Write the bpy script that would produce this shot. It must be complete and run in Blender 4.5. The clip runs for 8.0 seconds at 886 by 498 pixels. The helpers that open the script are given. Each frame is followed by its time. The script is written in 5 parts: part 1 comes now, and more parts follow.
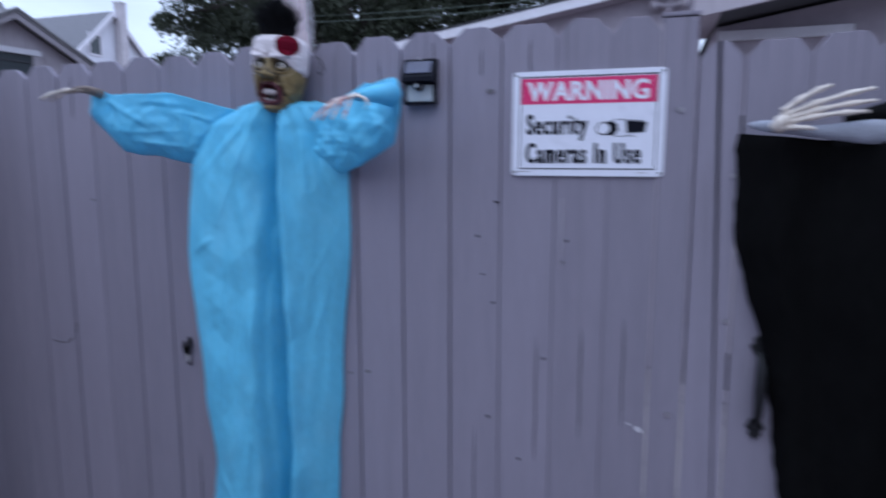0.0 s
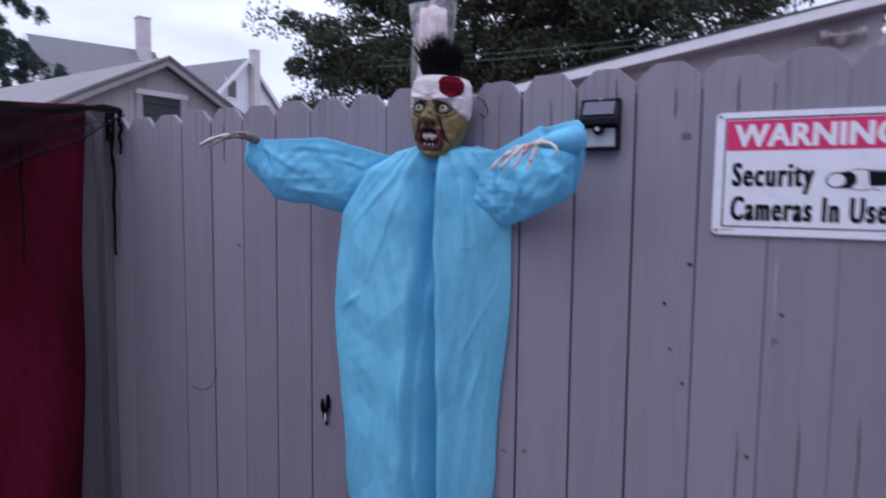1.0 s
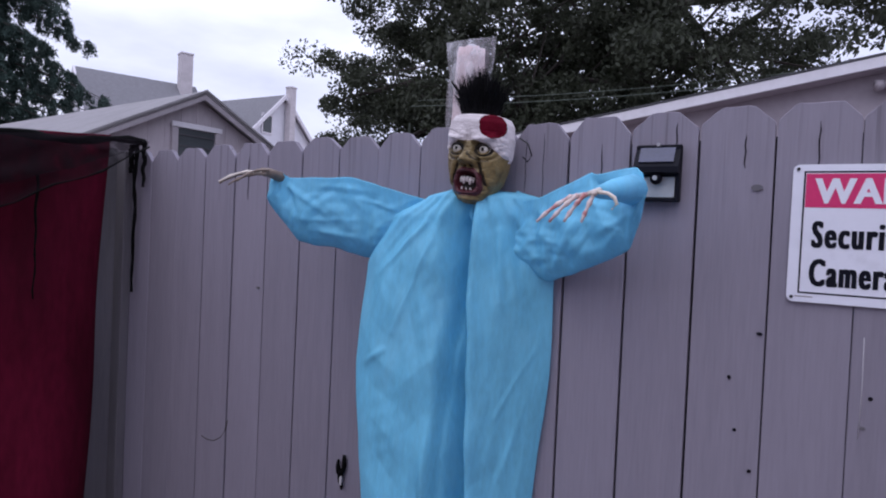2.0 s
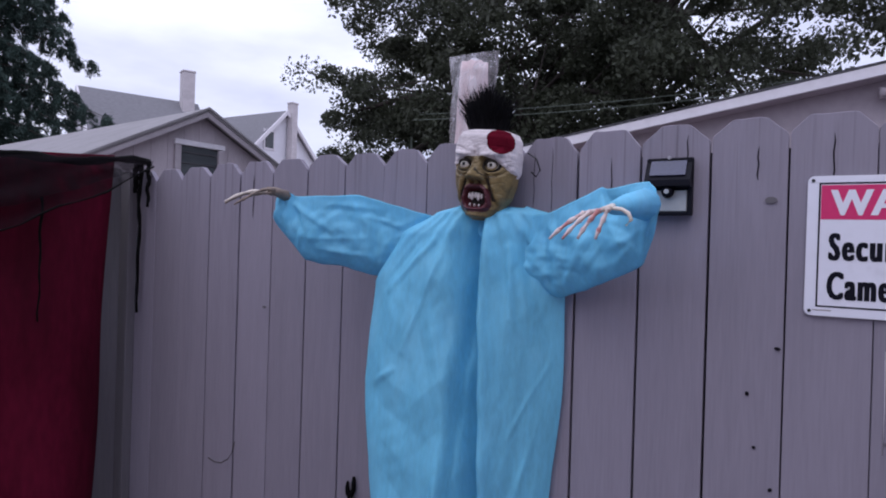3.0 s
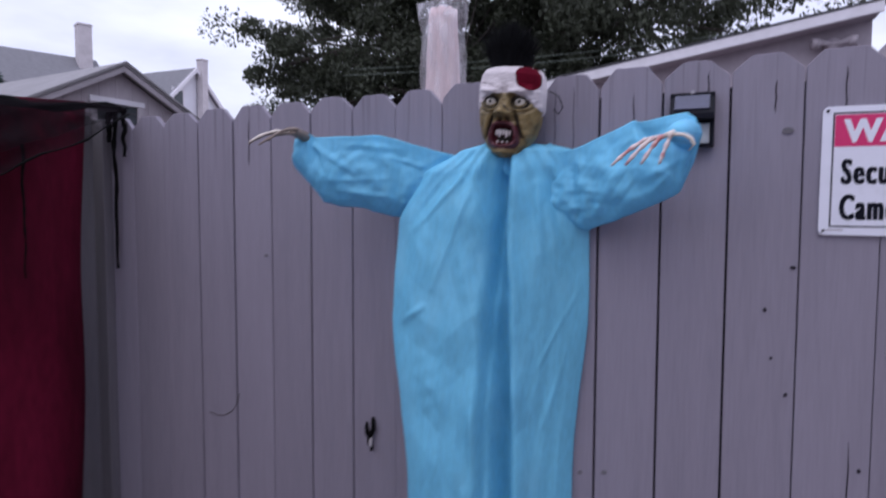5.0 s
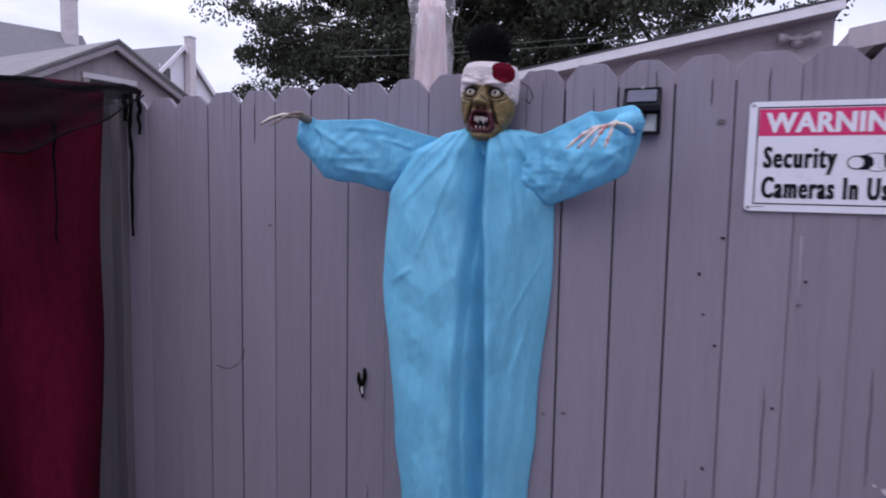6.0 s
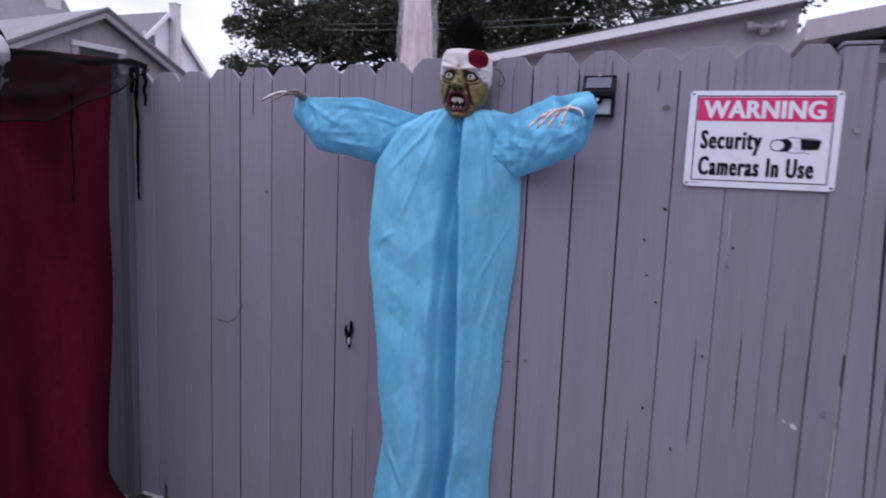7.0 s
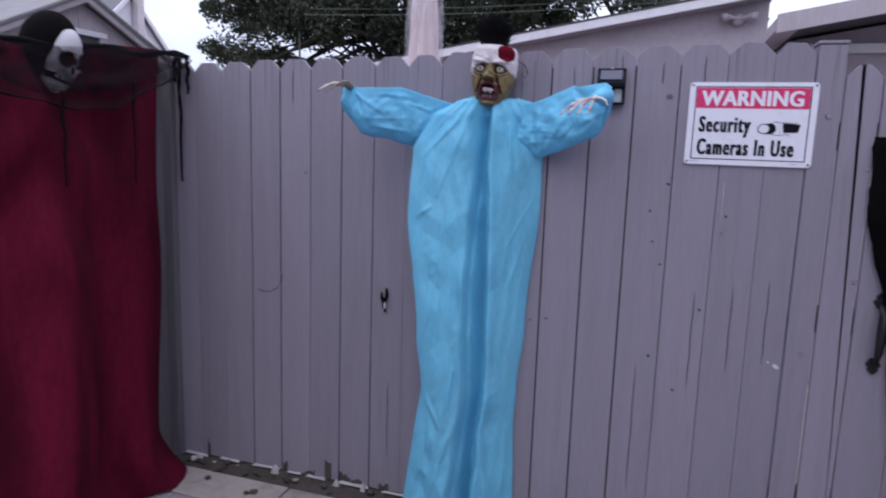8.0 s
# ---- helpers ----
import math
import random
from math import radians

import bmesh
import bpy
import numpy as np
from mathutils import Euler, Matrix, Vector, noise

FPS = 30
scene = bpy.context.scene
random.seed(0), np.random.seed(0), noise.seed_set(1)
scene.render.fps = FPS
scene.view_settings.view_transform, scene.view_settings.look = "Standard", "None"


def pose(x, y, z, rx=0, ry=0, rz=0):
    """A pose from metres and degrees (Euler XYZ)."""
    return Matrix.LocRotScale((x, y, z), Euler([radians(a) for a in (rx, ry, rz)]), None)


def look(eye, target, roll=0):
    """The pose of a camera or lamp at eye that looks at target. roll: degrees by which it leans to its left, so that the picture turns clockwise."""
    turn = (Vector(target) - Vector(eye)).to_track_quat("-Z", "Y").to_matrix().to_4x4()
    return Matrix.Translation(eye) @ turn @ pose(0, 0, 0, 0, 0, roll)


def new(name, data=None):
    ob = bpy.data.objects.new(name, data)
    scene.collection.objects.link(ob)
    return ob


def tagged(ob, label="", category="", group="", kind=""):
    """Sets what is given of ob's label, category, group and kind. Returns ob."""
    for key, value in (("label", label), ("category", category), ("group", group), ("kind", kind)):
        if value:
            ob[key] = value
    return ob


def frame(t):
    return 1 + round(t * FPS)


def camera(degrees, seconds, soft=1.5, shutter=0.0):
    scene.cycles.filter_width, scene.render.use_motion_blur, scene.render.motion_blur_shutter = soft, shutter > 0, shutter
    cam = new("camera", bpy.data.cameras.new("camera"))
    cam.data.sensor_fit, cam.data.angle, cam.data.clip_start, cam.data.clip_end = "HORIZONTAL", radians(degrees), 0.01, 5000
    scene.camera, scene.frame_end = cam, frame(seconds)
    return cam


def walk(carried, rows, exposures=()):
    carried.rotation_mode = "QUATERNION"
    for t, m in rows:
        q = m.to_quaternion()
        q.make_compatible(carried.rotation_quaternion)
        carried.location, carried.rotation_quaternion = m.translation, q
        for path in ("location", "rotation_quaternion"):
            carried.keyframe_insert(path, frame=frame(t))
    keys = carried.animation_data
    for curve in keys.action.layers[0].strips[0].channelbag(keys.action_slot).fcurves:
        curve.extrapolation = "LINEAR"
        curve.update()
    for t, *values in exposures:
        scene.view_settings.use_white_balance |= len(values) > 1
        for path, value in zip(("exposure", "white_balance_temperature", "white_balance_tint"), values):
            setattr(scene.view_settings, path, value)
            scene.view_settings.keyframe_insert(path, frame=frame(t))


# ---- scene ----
cam = camera(69.4, 8.0, soft=1.9, shutter=0.7)
PATH = [
    (0, (-0.721, 0.38, 1.456), (-1.334, 2.265, 1.185), -0.1),
    (0.3, (-0.811, 0.386, 1.457), (-1.542, 2.238, 1.219), -0.5),
    (0.5, (-0.859, 0.396, 1.476), (-1.631, 2.226, 1.239), 0.0),
    (1, (-0.949, 0.522, 1.493), (-1.87, 2.291, 1.334), 0.6),
    (1.5, (-1.005, 0.631, 1.504), (-1.994, 2.367, 1.418), 2.7),
    (3, (-1.061, 0.654, 1.526), (-2.067, 2.382, 1.524), 1.7),
    (3.5, (-1.048, 0.674, 1.523), (-2.047, 2.407, 1.542), 2.4),
    (4, (-1.054, 0.691, 1.513), (-2.047, 2.427, 1.531), 3.1),
    (4.5, (-1.132, 0.661, 1.487), (-2.014, 2.456, 1.464), 3.6),
    (4.7, (-1.199, 0.602, 1.467), (-1.992, 2.414, 1.433), 2.6),
    (5, (-1.278, 0.518, 1.468), (-2.059, 2.355, 1.347), 0.2),
    (5.2, (-1.306, 0.474, 1.462), (-2.078, 2.313, 1.316), -0.2),
    (6.3, (-1.102, 0.235, 1.432), (-1.844, 2.076, 1.242), 1.8),
    (6.5, (-1.071, 0.193, 1.419), (-1.825, 2.034, 1.21), 2.3),
    (7, (-1.066, 0.087, 1.439), (-1.763, 1.945, 1.191), 2.2),
    (7.5, (-1.134, -0.11, 1.418), (-1.726, 1.779, 1.139), 1.1),
    (7.8, (-1.157, -0.218, 1.411), (-1.737, 1.668, 1.115), 2.0),
    (8, (-1.18, -0.252, 1.424), (-1.78, 1.633, 1.13), 1.9),
]
walk(cam, [(t, look(eye, target, roll)) for t, eye, target, roll in PATH],
     exposures=[(0.0, 0.20, 5420, 1), (0.5, 0.19, 5800, 6), (1.0, 0.17, 6050, 10), (1.5, 0.13, 6220, 11), (3.0, 0.06, 6250, 11), (3.5, 0.0, 6260, 11), (4.0, 0.0, 6260, 11), (4.5, 0.10, 6270, 11), (5.2, 0.16, 6280, 11), (6.5, 0.24, 6350, 14), (7.0, 0.30, 6350, 13), (7.5, 0.33, 6320, 12), (8.0, 0.33, 6250, 8)])

# ---- world and sun: dull evening under cloud ----
world = bpy.data.worlds.new("overcast_sky")
scene.world = world
world.use_nodes = True
wt = world.node_tree
wt.nodes.clear()


def link(tree, a, b):
    tree.links.new(a, b)


w_out = wt.nodes.new("ShaderNodeOutputWorld")
w_bg = wt.nodes.new("ShaderNodeBackground")
w_sky = wt.nodes.new("ShaderNodeTexSky")
w_sky.sky_type = "NISHITA"
w_sky.sun_disc = False
w_sky.sun_elevation = radians(55)
w_sky.sun_rotation = radians(175)
w_scale = wt.nodes.new("ShaderNodeVectorMath")
w_scale.operation = "SCALE"
w_scale.inputs["Scale"].default_value = 0.10
link(wt, w_sky.outputs[0], w_scale.inputs[0])
w_tc = wt.nodes.new("ShaderNodeTexCoord")
w_map = wt.nodes.new("ShaderNodeMapping")
w_map.inputs["Scale"].default_value = (1.6, 1.6, 5.0)
link(wt, w_tc.outputs["Generated"], w_map.inputs[0])
w_noise = wt.nodes.new("ShaderNodeTexNoise")
w_noise.inputs["Scale"].default_value = 1.7
w_noise.inputs["Detail"].default_value = 6
w_noise.inputs["Roughness"].default_value = 0.5
link(wt, w_map.outputs[0], w_noise.inputs["Vector"])
w_ramp = wt.nodes.new("ShaderNodeValToRGB")
w_ramp.color_ramp.elements[0].position = 0.36
w_ramp.color_ramp.elements[0].color = (0.58, 0.59, 0.79, 1)
w_ramp.color_ramp.elements[1].position = 0.62
w_ramp.color_ramp.elements[1].color = (0.84, 0.85, 1.02, 1)
link(wt, w_noise.outputs[0], w_ramp.inputs[0])
w_mix = wt.nodes.new("ShaderNodeMix")
w_mix.data_type = "RGBA"
w_mix.inputs[0].default_value = 0.9
link(wt, w_scale.outputs[0], w_mix.inputs[6])
link(wt, w_ramp.outputs[0], w_mix.inputs[7])
# an overcast sky is brighter overhead than at the horizon
w_sep = wt.nodes.new("ShaderNodeSeparateXYZ")
link(wt, w_tc.outputs["Generated"], w_sep.inputs[0])
w_el = wt.nodes.new("ShaderNodeMapRange")
w_el.inputs[3].default_value, w_el.inputs[4].default_value = 0.80, 1.75
link(wt, w_sep.outputs[2], w_el.inputs[0])
w_dome = wt.nodes.new("ShaderNodeVectorMath")
w_dome.operation = "SCALE"
link(wt, w_mix.outputs[2], w_dome.inputs[0])
link(wt, w_el.outputs[0], w_dome.inputs["Scale"])
link(wt, w_dome.outputs[0], w_bg.inputs[0])
w_bg.inputs[1].default_value = 1.2
link(wt, w_bg.outputs[0], w_out.inputs[0])

sun = new("sun", bpy.data.lights.new("sun", "SUN"))
sun.data.energy = 0.4
sun.data.angle = radians(25)
sun.data.color = (1.0, 0.96, 0.93)
sun.matrix_world = look((-1.0, -4.5, 10), (-1.6, 2, 0.6))


# ---- materials ----
def material(name, color, rough=0.8, metal=0.0, var=0.15, scale=(8, 8, 8), bump=0.2, bump_scale=40.0, fine=60.0,
             stain=None, stain_scale=(3, 3, 3), stain_at=(0.55, 0.75), stain_amount=0.6, per_object=0.0, coat=0.0, trans=0.0, spec=0.5, drip=False, crease=0.0):
    """Grain at two sizes, an optional stain, and a bump, in metres of the object's own space."""
    m = bpy.data.materials.new(name)
    m.use_nodes = True
    t = m.node_tree
    b = t.nodes["Principled BSDF"]
    b.inputs["Roughness"].default_value = rough
    b.inputs["Metallic"].default_value = metal
    b.inputs["Coat Weight"].default_value = coat
    b.inputs["Specular IOR Level"].default_value = spec
    tc = t.nodes.new("ShaderNodeTexCoord")
    geo = t.nodes.new("ShaderNodeObjectInfo")
    off = t.nodes.new("ShaderNodeVectorMath")
    off.operation = "MULTIPLY_ADD"
    comb = t.nodes.new("ShaderNodeCombineXYZ")
    for i in range(3):
        link(t, geo.outputs["Random"], comb.inputs[i])
    off.inputs[1].default_value = (37, 53, 71)
    link(t, comb.outputs[0], off.inputs[0])
    link(t, tc.outputs["Object"], off.inputs[2])

    def noise_at(sc, size, detail=4):
        mp = t.nodes.new("ShaderNodeMapping")
        mp.inputs["Scale"].default_value = sc
        link(t, off.outputs[0], mp.inputs[0])
        n = t.nodes.new("ShaderNodeTexNoise")
        n.inputs["Scale"].default_value = size
        n.inputs["Detail"].default_value = detail
        link(t, mp.outputs[0], n.inputs["Vector"])
        return n.outputs[0]

    big = noise_at(scale, 1.0)
    small = noise_at(scale, fine / 8.0, 3)
    add = t.nodes.new("ShaderNodeMath")
    add.operation = "ADD"
    link(t, big, add.inputs[0])
    link(t, small, add.inputs[1])
    rng = t.nodes.new("ShaderNodeMapRange")
    rng.inputs[1].default_value, rng.inputs[2].default_value = 0.6, 1.4
    rng.inputs[3].default_value, rng.inputs[4].default_value = 1 - var, 1 + var
    link(t, add.outputs[0], rng.inputs[0])
    val = rng.outputs[0]
    if per_object:
        pr = t.nodes.new("ShaderNodeMapRange")
        pr.inputs[3].default_value, pr.inputs[4].default_value = 1 - per_object, 1 + per_object
        link(t, geo.outputs["Random"], pr.inputs[0])
        mul = t.nodes.new("ShaderNodeMath")
        mul.operation = "MULTIPLY"
        link(t, val, mul.inputs[0])
        link(t, pr.outputs[0], mul.inputs[1])
        val = mul.outputs[0]
    sc = t.nodes.new("ShaderNodeVectorMath")
    sc.operation = "SCALE"
    sc.inputs[0].default_value = color
    link(t, val, sc.inputs["Scale"])
    col = sc.outputs[0]
    if stain:
        sn = noise_at(stain_scale, 1.0, 6)
        sr = t.nodes.new("ShaderNodeMapRange")
        sr.inputs[1].default_value, sr.inputs[2].default_value = stain_at
        sr.inputs[4].default_value = stain_amount
        link(t, sn, sr.inputs[0])
        mx = t.nodes.new("ShaderNodeMix")
        mx.data_type = "RGBA"
        link(t, sr.outputs[0], mx.inputs[0])
        link(t, col, mx.inputs[6])
        mx.inputs[7].default_value = (*stain, 1)
        col = mx.outputs[2]
    if drip:  # rain streaks that run down from the cut tops of the boards
        sep = t.nodes.new("ShaderNodeSeparateXYZ")
        link(t, tc.outputs["Object"], sep.inputs[0])
        hi_ = t.nodes.new("ShaderNodeMapRange")
        hi_.inputs[1].default_value, hi_.inputs[2].default_value = 1.52, 1.76
        link(t, sep.outputs[2], hi_.inputs[0])
        dn = noise_at((95, 95, 1.6), 1.0, 4)
        dr = t.nodes.new("ShaderNodeMapRange")
        dr.inputs[1].default_value, dr.inputs[2].default_value = 0.58, 0.70
        dr.inputs[4].default_value = 0.55
        link(t, dn, dr.inputs[0])
        ml = t.nodes.new("ShaderNodeMath")
        ml.operation = "MULTIPLY"
        link(t, hi_.outputs[0], ml.inputs[0])
        link(t, dr.outputs[0], ml.inputs[1])
        mx2 = t.nodes.new("ShaderNodeMix")
        mx2.data_type = "RGBA"
        link(t, ml.outputs[0], mx2.inputs[0])
        link(t, col, mx2.inputs[6])
        mx2.inputs[7].default_value = (0.085, 0.072, 0.085, 1)
        col = mx2.outputs[2]
    link(t, col, b.inputs["Base Color"])
    if bump:
        bp = t.nodes.new("ShaderNodeBump")
        bp.inputs["Strength"].default_value = bump
        bp.inputs["Distance"].default_value = 0.004
        bn = noise_at(scale, bump_scale / 8.0, 5)
        link(t, bn, bp.inputs["Height"])
        link(t, bp.outputs[0], b.inputs["Normal"])
    if crease:  # sharp folded lines
        mp = t.nodes.new("ShaderNodeMapping")
        mp.inputs["Scale"].default_value = (7.5, 7.5, 4.2)
        mp.inputs["Rotation"].default_value = (0.0, 0.25, 0.0)
        link(t, off.outputs[0], mp.inputs[0])
        rn = t.nodes.new("ShaderNodeTexNoise")
        rn.noise_type = "RIDGED_MULTIFRACTAL"
        rn.inputs["Scale"].default_value = 1.0
        rn.inputs["Detail"].default_value = 3.0
        rn.inputs["Distortion"].default_value = 0.35
        link(t, mp.outputs[0], rn.inputs["Vector"])
        bp2 = t.nodes.new("ShaderNodeBump")
        bp2.inputs["Strength"].default_value = crease
        bp2.inputs["Distance"].default_value = 0.012
        link(t, rn.outputs[0], bp2.inputs["Height"])
        link(t, bp.outputs[0], bp2.inputs["Normal"])
        link(t, bp2.outputs[0], b.inputs["Normal"])
    if trans:
        mixer = t.nodes.new("ShaderNodeMixShader")
        tr = t.nodes.new("ShaderNodeBsdfTranslucent")
        link(t, col, tr.inputs[0])
        mixer.inputs[0].default_value = trans
        link(t, b.outputs[0], mixer.inputs[1])
        link(t, tr.outputs[0], mixer.inputs[2])
        link(t, mixer.outputs[0], t.nodes["Material Output"].inputs[0])
    return m


M_FENCE = material("taupe_fence_paint", (0.238, 0.213, 0.259), 0.72, var=0.10, scale=(26, 26, 1.6), bump=0.35, bump_scale=30,
                   stain=(0.13, 0.11, 0.12), stain_scale=(16, 16, 1.1), stain_at=(0.60, 0.80), stain_amount=0.38, per_object=0.07, drip=True)
# greyer copy of the fence paint, darkened for the shade of the corner
M_FENCE_DARK = material("darkened_fence_paint", (0.132, 0.120, 0.132), 0.8, var=0.14, scale=(26, 26, 1.6), bump=0.4, bump_scale=30,
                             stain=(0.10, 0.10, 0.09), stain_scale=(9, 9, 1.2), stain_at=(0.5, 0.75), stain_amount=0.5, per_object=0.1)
M_WOOD_DARK = material("bare_dark_wood", (0.06, 0.05, 0.045), 0.9, var=0.3, scale=(20, 20, 2))
M_KNOT_AND_GAP = material("dark_knot_and_gap_shade", (0.010, 0.008, 0.012), 0.9, spec=0.1)
M_SCUFF = material("pale_scuff", (0.55, 0.52, 0.55), 0.8, var=0.1)
M_GOWN = material("blue_nonwoven_gown", (0.203, 0.625, 0.855), 0.6, var=0.11, scale=(14, 14, 5), bump=0.4, bump_scale=40, trans=0.28,
                  stain=(0.29, 0.70, 0.90), stain_scale=(13, 13, 4.5), stain_at=(0.50, 0.72), stain_amount=0.40, crease=0.26)
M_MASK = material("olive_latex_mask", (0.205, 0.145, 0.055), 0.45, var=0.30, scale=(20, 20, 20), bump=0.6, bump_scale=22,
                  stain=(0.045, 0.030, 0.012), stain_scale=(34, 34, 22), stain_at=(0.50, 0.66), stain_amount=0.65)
M_MASK_DARK = material("dark_mask_wash_and_shade", (0.022, 0.015, 0.01), 0.6)
M_BANDAGE = material("off_white_bandage", (0.62, 0.56, 0.57), 0.9, var=0.12, scale=(30, 30, 60), bump=0.6, bump_scale=30)
M_BLOOD = material("dark_red_patch", (0.095, 0.003, 0.012), 0.9, var=0.25, scale=(40, 40, 40), spec=0.08)
M_MOUTH = material("maroon_mouth", (0.070, 0.009, 0.015), 0.45, var=0.3, scale=(40, 40, 40))
M_TEETH = material("ivory_teeth", (0.52, 0.46, 0.45), 0.4, var=0.1)
M_EYE = material("white_eye", (0.60, 0.56, 0.50), 0.3, var=0.1)
M_PUPIL = material("black_pupil", (0.012, 0.011, 0.012), 0.25)
M_HAIR = material("black_hair", (0.004, 0.004, 0.005), 0.8, var=0.3, spec=0.12)
M_BONE = material("pale_bone_plastic", (0.68, 0.60, 0.52), 0.5, var=0.18, scale=(50, 50, 50))
M_BONE_DARK = material("brown_bone_plastic", (0.20, 0.15, 0.12), 0.6, var=0.3, scale=(60, 60, 60))
M_BONE_RED = material("blood_smeared_bone", (0.50, 0.20, 0.19), 0.5, var=0.3, scale=(70, 70, 70), stain=(0.70, 0.60, 0.56),
                      stain_scale=(60, 60, 60), stain_at=(0.40, 0.52), stain_amount=0.95)
M_RED = material("wine_red_cloth", (0.100, 0.0055, 0.020), 0.85, var=0.28, scale=(7, 7, 2.5), bump=0.5, bump_scale=60,
                 stain=(0.022, 0.0015, 0.005), stain_scale=(5, 5, 1.0), stain_at=(0.45, 0.66), stain_amount=0.65, spec=0.08)
M_BLACK_CLOTH = material("black_cloth", (0.0042, 0.0040, 0.0042), 0.9, var=0.3, scale=(9, 9, 4), bump=0.5, bump_scale=50, spec=0.06)
M_SHEER = material("sheer_white_cloth", (0.40, 0.41, 0.47), 0.9, var=0.2, scale=(30, 30, 30), bump=0.5, trans=0.3)
M_HOLLOW = material("dark_red_hollow", (0.060, 0.004, 0.010), 0.9, spec=0.1)
M_SKULL = material("white_plastic_skull", (0.50, 0.48, 0.51), 0.45, var=0.12, scale=(30, 30, 30))
M_SIGN = material("white_sign_plastic", (0.76, 0.755, 0.83), 0.42, var=0.04, scale=(6, 6, 6), bump=0.03, stain=(0.42, 0.41, 0.45),
                  stain_scale=(14, 14, 14), stain_at=(0.62, 0.8), stain_amount=0.4)
M_SIGN_RED = material("sign_red_ink", (0.62, 0.022, 0.135), 0.45, var=0.07, scale=(10, 10, 10), bump=0.02)
M_SIGN_BLACK = material("sign_black_ink", (0.006, 0.006, 0.012), 0.6, var=0.1, bump=0, spec=0.12)
M_PLASTIC = material("black_lamp_plastic", (0.008, 0.008, 0.013), 0.5, var=0.2, scale=(20, 20, 20), bump=0.1, spec=0.10)
M_SOLAR = material("solar_cell", (0.030, 0.032, 0.075), 0.22, var=0.2, scale=(40, 40, 40), bump=0.0, coat=0.6)
M_LED = material("led_diffuser", (0.40, 0.41, 0.42), 0.35, var=0.08, bump=0.05)
M_METAL = material("galvanised_screw", (0.42, 0.40, 0.43), 0.4, 0.9, var=0.15)
M_IRON = material("black_iron", (0.010, 0.010, 0.012), 0.5, 0.2, var=0.2)
M_WHITE_TRIM = material("white_trim_paint", (0.66, 0.63, 0.67), 0.6, var=0.07, scale=(4, 4, 4), bump=0.1, stain=(0.35, 0.33, 0.34),
                        stain_scale=(5, 5, 9), stain_at=(0.58, 0.8), stain_amount=0.35)
M_STUCCO = material("tan_garage_siding", (0.36, 0.315, 0.35), 0.85, var=0.10, scale=(3, 3, 3), bump=0.3, bump_scale=80,
                    stain=(0.2, 0.18, 0.19), stain_scale=(1.5, 1.5, 0.8), stain_at=(0.5, 0.8), stain_amount=0.4)
M_ROOF_DARK = material("dark_roof_edge", (0.06, 0.058, 0.065), 0.9, var=0.2, scale=(10, 10, 10))
M_SHINGLE = material("grey_shingles", (0.17, 0.165, 0.18), 0.95, var=0.22, scale=(5, 5, 14), bump=0.6, bump_scale=40)
M_SHED_ROOF = material("weathered_shed_roofing", (0.25, 0.235, 0.245), 0.95, var=0.13, scale=(3, 3, 8), bump=0.3,
                       stain=(0.16, 0.15, 0.15), stain_scale=(2, 2, 2), stain_at=(0.5, 0.75), stain_amount=0.5)
M_SHED_WALL = material("tan_shed_panel", (0.42, 0.37, 0.40), 0.85, var=0.1, scale=(8, 8, 1.2), bump=0.2, per_object=0.06)
M_SHED_TRIM = material("dull_shed_trim", (0.37, 0.33, 0.355), 0.8, var=0.12)
M_HOUSE_WHITE = material("white_house_siding", (0.66, 0.65, 0.70), 0.8, var=0.06, scale=(0.6, 0.6, 3), bump=0.1)
M_BRICK_PALE = material("pale_chimney_render", (0.50, 0.46, 0.48), 0.9, var=0.16, scale=(2, 2, 4), bump=0.3)
M_WINDOW_DARK = material("dark_window_glass", (0.055, 0.062, 0.068), 0.12, var=0.2, scale=(1, 1, 20), bump=0.0)
M_UMBRELLA = material("beige_umbrella_cloth", (0.60, 0.48, 0.49), 0.85, var=0.15, scale=(18, 18, 3), bump=0.5, bump_scale=20)
M_BARK = material("dark_bark", (0.045, 0.036, 0.032), 0.95, var=0.3, scale=(8, 8, 3), bump=0.6)
M_LEAF = material("dark_green_leaf", (0.048, 0.056, 0.034), 0.6, var=0.55, scale=(1.2, 1.2, 1.2), bump=0, trans=0.35)
M_NEEDLE = material("dark_spruce_needles", (0.020, 0.042, 0.034), 0.75, var=0.4, scale=(1, 1, 1), bump=0, trans=0.1)
M_CONCRETE = material("stained_concrete", (0.31, 0.27, 0.26), 0.92, var=0.16, scale=(4, 4, 4), bump=0.5, bump_scale=60,
                      stain=(0.13, 0.11, 0.10), stain_scale=(5, 5, 5), stain_at=(0.50, 0.68), stain_amount=0.75)
M_DIRT = material("dark_soil_and_leaf_litter", (0.055, 0.045, 0.040), 0.95, var=0.5, scale=(20, 20, 20), bump=0.9, bump_scale=60)
M_PAVER = material("grey_paver", (0.25, 0.215, 0.235), 0.9, var=0.14, scale=(9, 9, 9), bump=0.4, per_object=0.1)
M_CHIP = material("white_paint_chips", (0.50, 0.47, 0.48), 0.8, var=0.1)
M_WIRE = material("grey_green_cable", (0.10, 0.12, 0.10), 0.7)


# ---- mesh helpers ----
def mesh_of(name, bm, mats, smooth=False):
    me = bpy.data.meshes.new(name)
    if smooth:
        for f in bm.faces:
            f.smooth = True
    bm.to_mesh(me)
    bm.free()
    for m in mats if isinstance(mats, (list, tuple)) else [mats]:
        me.materials.append(m)
    return me


